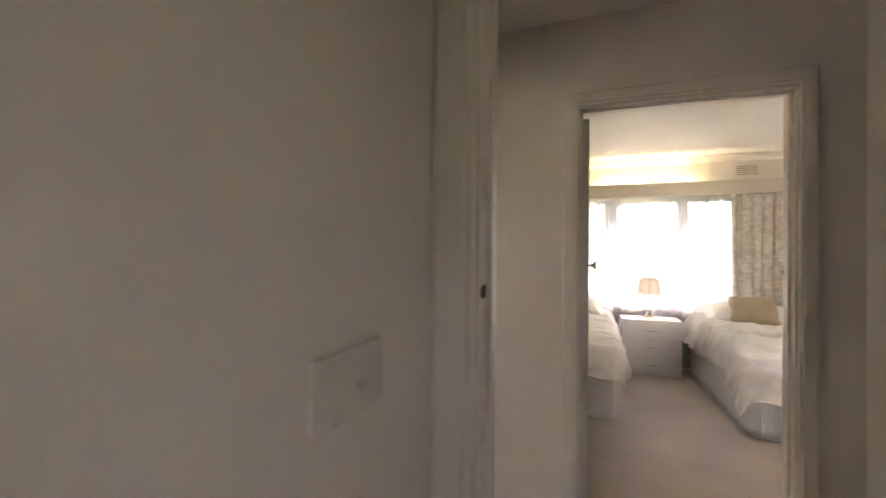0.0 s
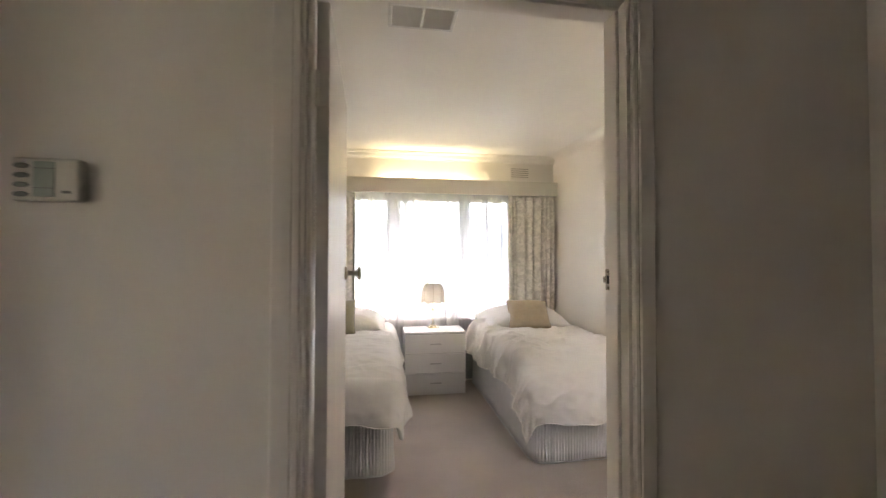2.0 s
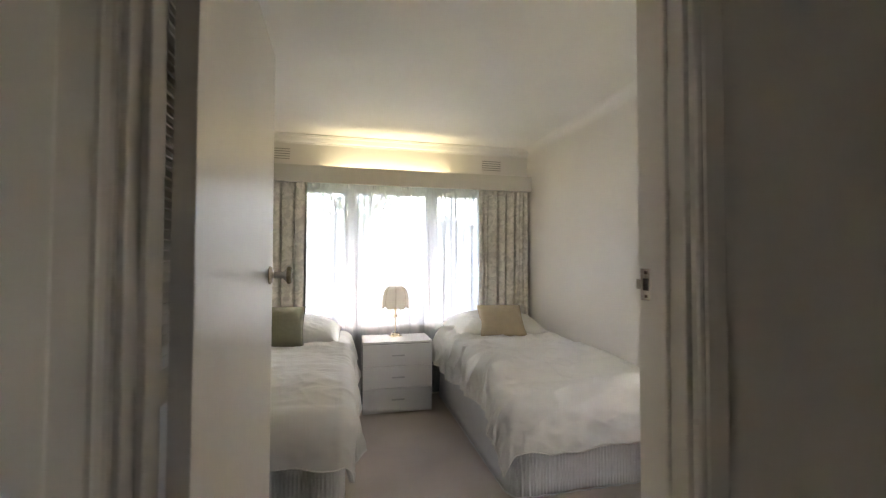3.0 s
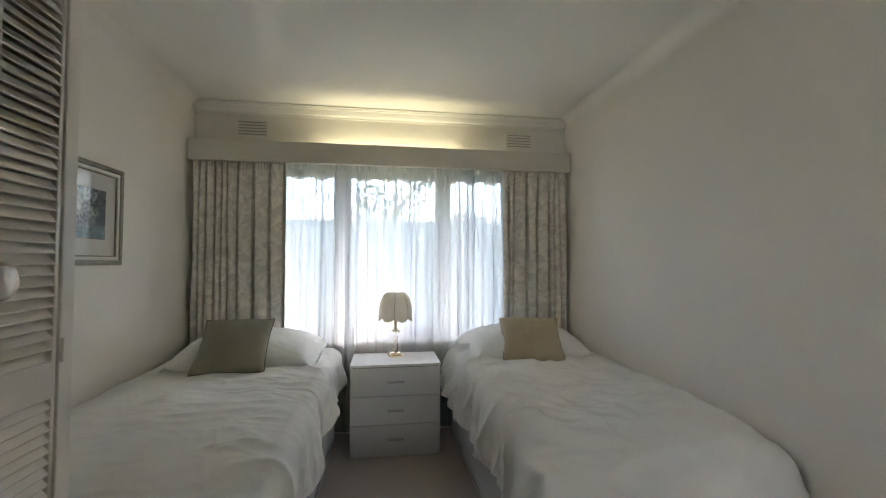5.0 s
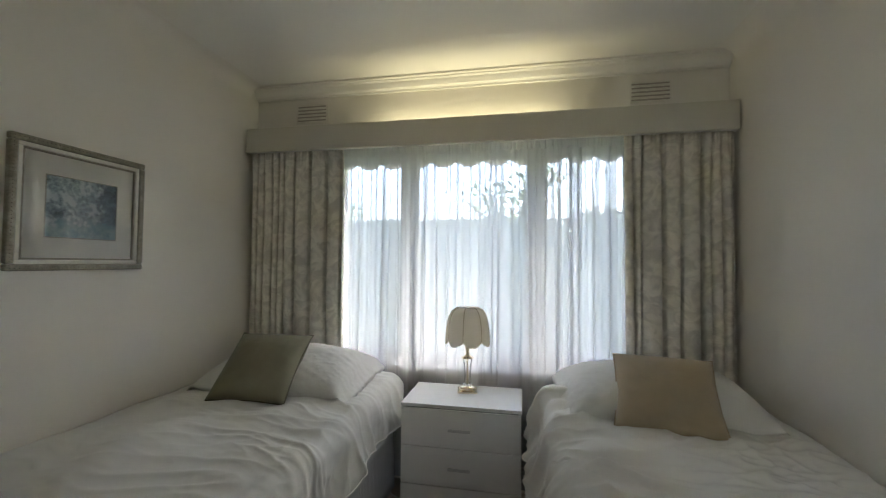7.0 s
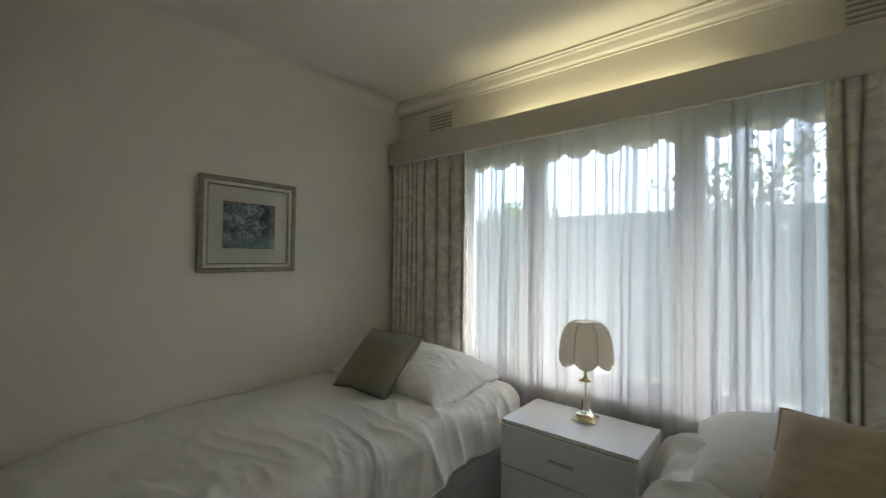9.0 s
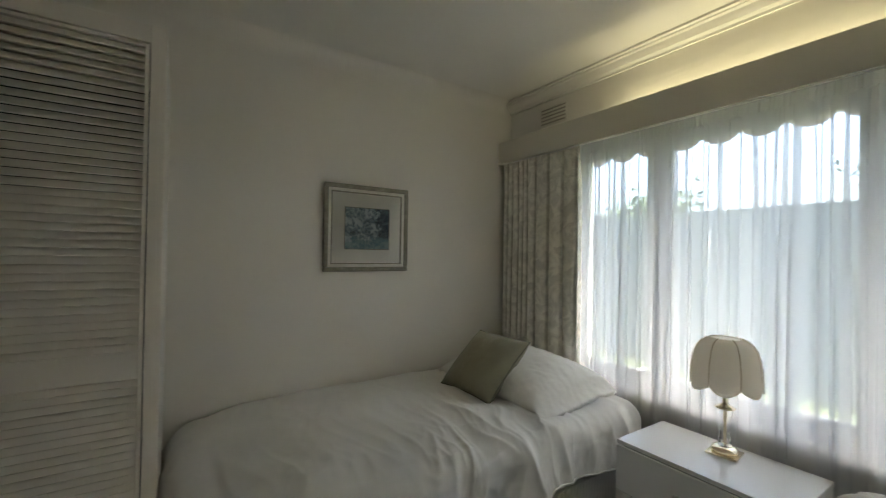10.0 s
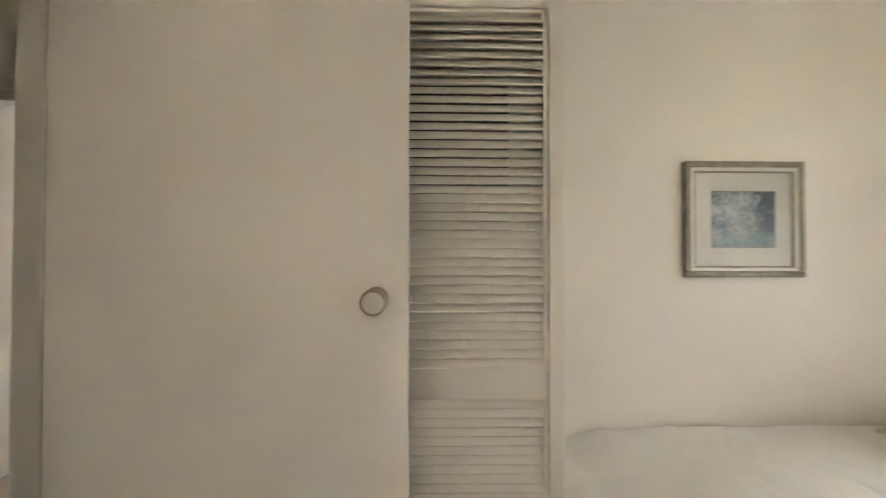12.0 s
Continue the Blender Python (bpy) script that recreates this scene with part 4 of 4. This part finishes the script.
def table_lamp(x, y, z):
    root = thing("table_lamp", (x, y, z), "crystal and brass table lamp with a scalloped cream shade", "table lamp", turn=8)
    root.scale = (1.04, 1.04, 1.02)
    part("base", block(-0.054, 0.054, -0.054, 0.054, 0.0005, 0.010, bevel=0.003), BRASS, root, "square polished brass base")
    part("foot_ring", lathe([(0.046, 0.0105), (0.046, 0.022), (0.040, 0.030), (0.030, 0.034), (0.018, 0.036)], 36), BRASS, root, smooth=True)
    part("crystal_stem", lathe([(0.024, 0.037), (0.021, 0.06), (0.018, 0.09), (0.020, 0.13), (0.027, 0.172), (0.030, 0.186)], 10), CRYSTAL, root, "clear faceted glass stem")
    part("rod", tube([(0, 0, 0.0365), (0, 0, 0.187)], 0.004, 10), BRASS, root)
    part("collar", lathe([(0.036, 0.187), (0.037, 0.190), (0.020, 0.200), (0.010, 0.206), (0.010, 0.23), (0.014, 0.235), (0.014, 0.30)], 32), BRASS, root, smooth=True)
    seg, lobes = 112, 7
    prof = [(0.054, 0.470), (0.072, 0.466), (0.090, 0.452), (0.105, 0.427), (0.116, 0.392), (0.122, 0.352), (0.125, 0.318), (0.124, 0.290)]

    def f(u, v):
        a = 2 * math.pi * u
        i = v * (len(prof) - 1)
        k = min(int(i), len(prof) - 2)
        r = prof[k][0] + (prof[k + 1][0] - prof[k][0]) * (i - k)
        zz = prof[k][1] + (prof[k + 1][1] - prof[k][1]) * (i - k)
        petal = abs(math.sin(lobes * a / 2))
        r *= 1 - 0.085 * v * (1 - petal) ** 1.3
        zz -= 0.026 * v ** 4 * petal
        return (r * math.cos(a), r * math.sin(a), zz)
    shade = part("shade", sheet(f, seg, 21), SHADE, root, "cream fabric shade with scalloped panels", True)
    solid(shade, 0.0015)
    for k in range(lobes):
        u = k / lobes
        part("shade_braid", tube([Vector(f(u, j / 14)) * 1.004 for j in range(15)], 0.0022, 6), BRAID, shade, "tan braid")
    part("shade_trim", tube([Vector(f(i / 96, 0)) for i in range(97)], 0.003, 6), SHADE, shade)
    part("shade_trim", tube([Vector(f(i / 192, 1)) for i in range(193)], 0.0025, 6), SHADE, shade)
    part("harp", tube([(-0.06, 0, 0.468), (0, 0, 0.455), (0.06, 0, 0.468)], 0.002, 6), BRASS, root)
    part("bulb", lathe([(0.012, 0.301), (0.020, 0.325), (0.028, 0.355), (0.022, 0.385), (0.0005, 0.395)], 20), PORCELAIN, root, "white lamp bulb", True)


table_lamp(1.172, 7.225, 0.634)


def cable(points, label):
    pts = []
    for i in range(len(points) - 1):
        p0, p1, p2, p3 = (Vector(points[max(0, min(len(points) - 1, i + k))]) for k in (-1, 0, 1, 2))
        for j in range(8):
            t = j / 8
            pts.append(0.5 * ((2 * p1) + (p2 - p0) * t + (2 * p0 - 5 * p1 + 4 * p2 - p3) * t * t + (3 * p1 - p0 - 3 * p2 + p3) * t ** 3))
    pts.append(Vector(points[-1]))
    single("power_cable", tube(pts, 0.0035, 8), CABLE, label, "cable", smooth=True)


cable([(0.64, 7.30, 0.05), (0.70, 7.24, 0.006), (0.76, 7.19, 0.005), (0.81, 7.19, 0.005), (0.83, 7.26, 0.006), (0.84, 7.345, 0.03)], "white lamp cable lying on the carpet")


# ---- picture ----
def picture():
    """Framed print on the side wall; local x runs along the wall, y into the room, z up."""
    y0, y1, z0, z1 = 5.985, 6.518, 1.330, 1.840
    w, h = (y1 - y0) / 2, (z1 - z0) / 2
    root = thing("framed_picture", (WEST, (y0 + y1) / 2, z0), "blue garden print in a silvered frame with cream mount", "picture", turn=-90)
    h2 = 2 * h

    def rail(inner, outer, d0, d1, name, mat, lab="", round_=0.003):
        for q in ((-w + outer, w - outer, outer, inner), (-w + outer, w - outer, h2 - inner, h2 - outer)):
            part(name, block(q[0], q[1], d0, d1, q[2], q[3], bevel=round_), mat, root, lab)
        for q in ((-w + outer, -w + inner), (w - inner, w - outer)):
            part(name, block(q[0], q[1], d0, d1, inner + 0.0003, h2 - inner - 0.0003, bevel=round_), mat, root, lab)
    rail(0.026, 0.0, 0.001, 0.029, "frame_rail", SILVERLEAF, "silvered carved outer rail", 0.006)
    rail(0.042, 0.0265, 0.001, 0.0235, "fillet", WHITEFILLET, "ivory inner fillet", 0.003)
    rail(0.050, 0.0425, 0.001, 0.0205, "inner_lip", SILVERLEAF, "", 0.002)
    part("mount", block(-w + 0.0505, w - 0.0505, 0.002, 0.012, 0.0505, h2 - 0.0505), MAT, root, "cream mount card")
    pw, p0, p1 = 0.139, 0.134, 0.376
    part("mount_bevel", block(-pw - 0.004, pw + 0.004, 0.0122, 0.0130, p0 - 0.004, p1 + 0.004), SILVERLEAF, root)
    bm = block(-pw, pw, 0.0132, 0.0140, 0.0, p1 - p0)
    ob = part("print", bm, PRINT, root, "blue-grey garden print")
    ob.location = (0, 0, p0)
    part("glazing", block(-w + 0.048, w - 0.048, 0.0175, 0.0190, 0.048, h2 - 0.048), PICTUREGLASS, root, "clear picture glass").visible_shadow = False
    # carved beads along the outer rail
    bead = mesh("bead", lathe([(0.0005, -0.0035), (0.0035, 0.0), (0.0005, 0.0035)], 6), SILVERLEAF, True)
    for i in range(36):
        for zz in (0.011, h2 - 0.011):
            ob = new("bead", bead)
            ob.parent = root
            ob.location = (-w + 0.012 + (2 * w - 0.024) * i / 35, 0.0295, zz)
    for i in range(34):
        for xx in (-w + 0.011, w - 0.011):
            ob = new("bead", bead)
            ob.parent = root
            ob.location = (xx, 0.0295, 0.022 + (h2 - 0.044) * i / 33)


picture()


# ---- hall ----
def thermostat():
    root = thing("thermostat", (-0.114, HALL_N, 1.562), "off-white wall thermostat with a small grey display", "thermostat")
    part("body", block(-0.067, 0.067, -0.028, -0.001, -0.047, 0.049, bevel=0.006, seg=3), PLASTIC, root)
    part("display", block(-0.022, 0.020, -0.0295, -0.0282, -0.038, 0.040, bevel=0.001, seg=1), LCD, root, "grey-green display")
    part("display_line", block(-0.022, 0.020, -0.0302, -0.0297, -0.020, -0.018), DARKPLASTIC, root)
    part("display_line", block(-0.022, 0.020, -0.0302, -0.0297, 0.024, 0.026), DARKPLASTIC, root)
    for k in range(4):
        bm = lathe([(0.014, 0.0), (0.014, 0.0015), (0.010, 0.0025)], 18)
        bmesh.ops.scale(bm, verts=bm.verts, vec=(1.1, 0.42, 1))
        bmesh.ops.rotate(bm, verts=bm.verts, cent=(0, 0, 0), matrix=Matrix.Rotation(radians(90), 3, "X"))
        bmesh.ops.translate(bm, verts=bm.verts, vec=(-0.046, -0.0283, 0.030 - 0.021 * k))
        part("button", bm, DARKPLASTIC, root, "dark oval button")
    part("brand_mark", block(0.034, 0.052, -0.0290, -0.0282, -0.030, -0.024), DARKPLASTIC, root)


thermostat()


def light_switch(at, turn, w, h, label, rocker=True):
    root = thing("light_switch", at, label, "light switch", turn=turn)
    part("mounting_block", block(-w, w, -0.016, -0.0005, -h, h, bevel=0.003), PLASTIC, root)
    part("face_plate", block(-w + 0.004, w - 0.004, -0.022, -0.0165, -h + 0.004, h - 0.004, bevel=0.003), PLASTIC, root)
    if rocker:
        bm = lathe([(0.006, 0.0), (0.006, 0.006), (0.004, 0.010), (0.0005, 0.011)], 18)
        bmesh.ops.rotate(bm, verts=bm.verts, cent=(0, 0, 0), matrix=Matrix.Rotation(radians(90), 3, "X"))
        bmesh.ops.translate(bm, verts=bm.verts, vec=(0.0, -0.0225, 0.0))
        part("dolly", bm, PLASTIC, root, smooth=True)


light_switch((0.165, 2.22, 1.232), 90, 0.074, 0.046, "off-white light switch on a raised block")
light_switch((HALL_W - 0.002, 3.845, 1.308), 90, 0.012, 0.035, "narrow off-white light switch beside the casing")


def door_chime():
    root = thing("door_chime", (HALL_W - 0.002, 3.605, 2.235), "beige plastic door chime box above the doorway", "door chime", turn=90)
    part("cover", block(-0.13, 0.13, -0.055, -0.008, 0.0, 0.17, bevel=0.012, seg=4), PLASTIC, root)
    part("back_plate", block(-0.125, 0.125, -0.0075, -0.0005, 0.005, 0.165), BRONZE, root)


door_chime()


# ---- living room ----
def armchair(at, turn, label):
    """Fully upholstered chair with a flared skirt; it faces local +y."""
    root = thing("armchair", at, label, "armchair", "living room armchairs", turn)

    def slab(x0, x1, y0, y1, z0, z1, bev=0.03, shear_y=0.0, shear_x=0.0, name="panel", mat=QUILT):
        bm = block(x0, x1, y0, y1, z0, z1, bevel=bev, seg=3)
        for v in bm.verts:
            k = (v.co.z - z0) / (z1 - z0)
            v.co.y += shear_y * k
            v.co.x += shear_x * k
        return part(name, bm, mat, root, smooth=False)
    slab(-0.285, 0.285, -0.27, 0.375, 0.22, 0.40, name="seat_frame")
    slab(-0.27, 0.27, -0.22, 0.39, 0.401, 0.52, 0.05, name="seat_cushion")
    slab(-0.37, 0.37, -0.42, -0.27, 0.225, 0.93, 0.035, shear_y=-0.20, name="backrest")
    for s in (-1, 1):
        slab(min(s * 0.28, s * 0.39), max(s * 0.28, s * 0.39), -0.36, 0.38, 0.225, 0.62, 0.035, shear_x=s * 0.02, name="arm")
        slab(min(s * 0.30, s * 0.39), max(s * 0.30, s * 0.39), -0.42, -0.10, 0.585, 0.915, 0.035, shear_y=-0.12, shear_x=s * 0.01, name="wing")

    def skirt(u, v):
        d = u * 4
        k, t = min(int(d), 3), d - min(int(d), 3)
        c = [(-0.37, -0.40), (0.37, -0.40), (0.37, 0.38), (-0.37, 0.38), (-0.37, -0.40)]
        x, y = c[k][0] + (c[k + 1][0] - c[k][0]) * t, c[k][1] + (c[k + 1][1] - c[k][1]) * t
        g = 1.0 + 0.05 * (1 - v) + 0.012 * math.sin(u * 90) * (1 - v)
        return (x * g, y * g, 0.012 + 0.235 * v)
    solid(part("skirt", sheet(skirt, 120, 5), QUILT, root, smooth=True), 0.006)
    for x in (-0.3, 0.3):
        for y in (-0.33, 0.31):
            part("foot", block(x - 0.02, x + 0.02, y - 0.02, y + 0.02, 0, 0.22), BRONZE, root)
    return root


def stand_chair(rear, forward, label):
    """Places an armchair by its rear left foot corner and the way it faces."""
    a = math.atan2(forward[1], forward[0]) - math.pi / 2
    lx, ly = -0.39, -0.42
    ox = rear[0] - (lx * math.cos(a) - ly * math.sin(a))
    oy = rear[1] - (lx * math.sin(a) + ly * math.cos(a))
    return armchair((ox, oy, 0), math.degrees(a), label), (ox, oy, a)


_, (ca_x, ca_y, ca_a) = stand_chair((-2.58, 6.22), (-0.65, -0.76), "cream quilted armchair with a skirt near the window")
stand_chair((-2.17, 5.314), (-0.35, -0.94), "cream quilted armchair with a skirt on the carpet")
pillow((ca_x + 0.02, ca_y - 0.0, 0.63), math.degrees(ca_a) + 180, 55, (0.38, 0.36, 0.12), GREYCUSHION, "slate grey cushion standing in the armchair", "cushion", "cushion", None, 12.0)


# ---- garden ----
structure("ground", sheet(lambda u, v: (-600 + 1200 * u, -600 + 1200 * v, -0.35), 12, 12), GRASS, "mown garden lawn reaching to the distance", "ground")


def fence(x0, x1, y, h):
    root = thing("fence", ((x0 + x1) / 2, y, -0.35), "tall grey-green boundary fence beyond the lawn", "fence")
    w = (x1 - x0) / 2
    n = int((x1 - x0) / 1.2)
    for k in range(n):
        a = -w + 2 * w * k / n
        part("panel", block(a + 0.03, a + 2 * w / n - 0.03, -0.012, 0.012, 0.04, h), FENCE, root)
        part("post", block(a - 0.029, a + 0.029, -0.03, 0.03, 0.0, h + 0.03), FENCE, root)


fence(-9.5, 6.5, 12.0, 2.50)


def tree(at, height, spread, seed, label, leaves=46):
    """A tapered trunk with limbs, and a crown of many small leaves gathered in uneven clumps."""
    rng = random.Random(seed)
    root = thing("tree", at, label, "tree", "garden trees")
    bm = bmesh.new()
    tips = []

    def limb(p, d, length, r, depth):
        pts = [p]
        for k in range(5):
            d = (d + Vector((rng.uniform(-0.2, 0.2), rng.uniform(-0.2, 0.2), rng.uniform(-0.05, 0.15)))).normalized()
            pts.append(pts[-1] + d * length / 5)
        rings = []
        for i, q in enumerate(pts):
            rr = r * (1 - 0.6 * i / 5)
            rings.append([bm.verts.new(q + rr * Vector((math.cos(a), math.sin(a), 0))) for a in (2 * math.pi * k / 7 for k in range(7))])
        for a, b in zip(rings, rings[1:]):
            for i in range(7):
                bm.faces.new((a[i], a[(i + 1) % 7], b[(i + 1) % 7], b[i]))
        if depth == 0:
            tips.extend(pts[2:])
            return
        for _ in range(4):
            a = rng.uniform(0, 6.28)
            limb(pts[rng.randint(3, 5)], (d + Vector((math.cos(a), math.sin(a), 0.3)) * 0.9).normalized(), length * 0.65, r * 0.5, depth - 1)
    limb(Vector((0, 0, 0)), Vector((0, 0, 1)), height * 0.45, height * 0.03, 2)
    part("trunk", bm, BARK, root)
    verts, faces = [], []
    for tip in tips:
        for _ in range(leaves):
            c = tip + Vector((rng.gauss(0, 1), rng.gauss(0, 1), rng.gauss(0, 0.7))) * spread * 0.16
            a, b = Vector((rng.uniform(-1, 1), rng.uniform(-1, 1), rng.uniform(-1, 1))).normalized(), Vector((rng.uniform(-1, 1), rng.uniform(-1, 1), rng.uniform(-1, 1))).normalized()
            k = len(verts)
            s = rng.uniform(0.07, 0.15)
            verts += [c - a * s, c + b * s * 0.5, c + a * s, c - b * s * 0.5]
            faces.append((k, k + 1, k + 2, k + 3))
    me = bpy.data.meshes.new("crown")
    me.from_pydata([tuple(v) for v in verts], [], faces)
    me.materials.append(LEAF)
    crown = new("crown", me)
    crown.parent = root
    return root


def hedge(x0, x1, y, height, seed, label):
    """Loose garden shrubs grown together: leaves on a lumpy body, a few stems inside."""
    rng = random.Random(seed)
    root = thing("hedge", ((x0 + x1) / 2, y, -0.35), label, "hedge", "garden shrubs")
    w = (x1 - x0) / 2
    for k in range(int(2 * w)):
        x = rng.uniform(-w + 0.2, w - 0.2)
        part("stem", tube([(x, 0, 0), (x + rng.uniform(-0.1, 0.1), 0.05, 0.5 * height), (x + rng.uniform(-0.3, 0.3), -0.05, 0.85 * height)], 0.02, 5), BARK, root)

    def crest(x):
        return height * (0.80 + 0.20 * noise.noise(Vector((x * 0.9, seed, 0))) + 0.10 * noise.noise(Vector((x * 3.1, seed, 4))))

    def body(u, v):
        x = -w + 2 * w * u
        return (x, 0.10 * noise.noise(Vector((x * 2.0, v * 4.0, seed))), 0.03 + crest(x) * 0.86 * v)
    solid(part("body", sheet(body, int(16 * w), 14), SHRUB, root), 0.30)
    verts, faces = [], []
    for _ in range(int(1300 * w)):
        x = rng.uniform(-w, w)
        z = crest(x) * rng.uniform(0.74, 0.97) + rng.gauss(0, 0.03)
        c = Vector((x, rng.gauss(0, 0.28), max(0.05, z)))
        a, b = (Vector((rng.uniform(-1, 1), rng.uniform(-1, 1), rng.uniform(-1, 1))).normalized() for _ in range(2))
        k, s = len(verts), rng.uniform(0.05, 0.11)
        verts += [c - a * s, c + b * s * 0.5, c + a * s, c - b * s * 0.5]
        faces.append((k, k + 1, k + 2, k + 3))
    me = bpy.data.meshes.new("foliage")
    me.from_pydata([tuple(v) for v in verts], [], faces)
    me.materials.append(SHRUB)
    crown = new("foliage", me)
    crown.parent = root
    return root


hedge(-9.5, -0.6, 12.6, 3.15, 21, "lumpy green shrubs grown together behind the fence")
hedge(2.0, 7.0, 12.6, 3.1, 22, "loose green shrubs behind the fence")
tree((1.5, 19.5, -0.35), 6.0, 3.0, 4, "sparse garden tree with bare limbs and few leaves", 9)
tree((-6.5, 19.0, -0.35), 5.0, 2.6, 5, "rounded leafy tree behind the fence")
tree((0.8, 26.0, -0.35), 5.2, 3.0, 6, "distant leafy tree behind the fence")
tree((-13.0, 15.5, -0.35), 5.5, 3.2, 7, "leafy garden tree beside the lawn")
tree((10.5, 15.0, -0.35), 6.5, 3.4, 8, "leafy garden tree beside the lawn")
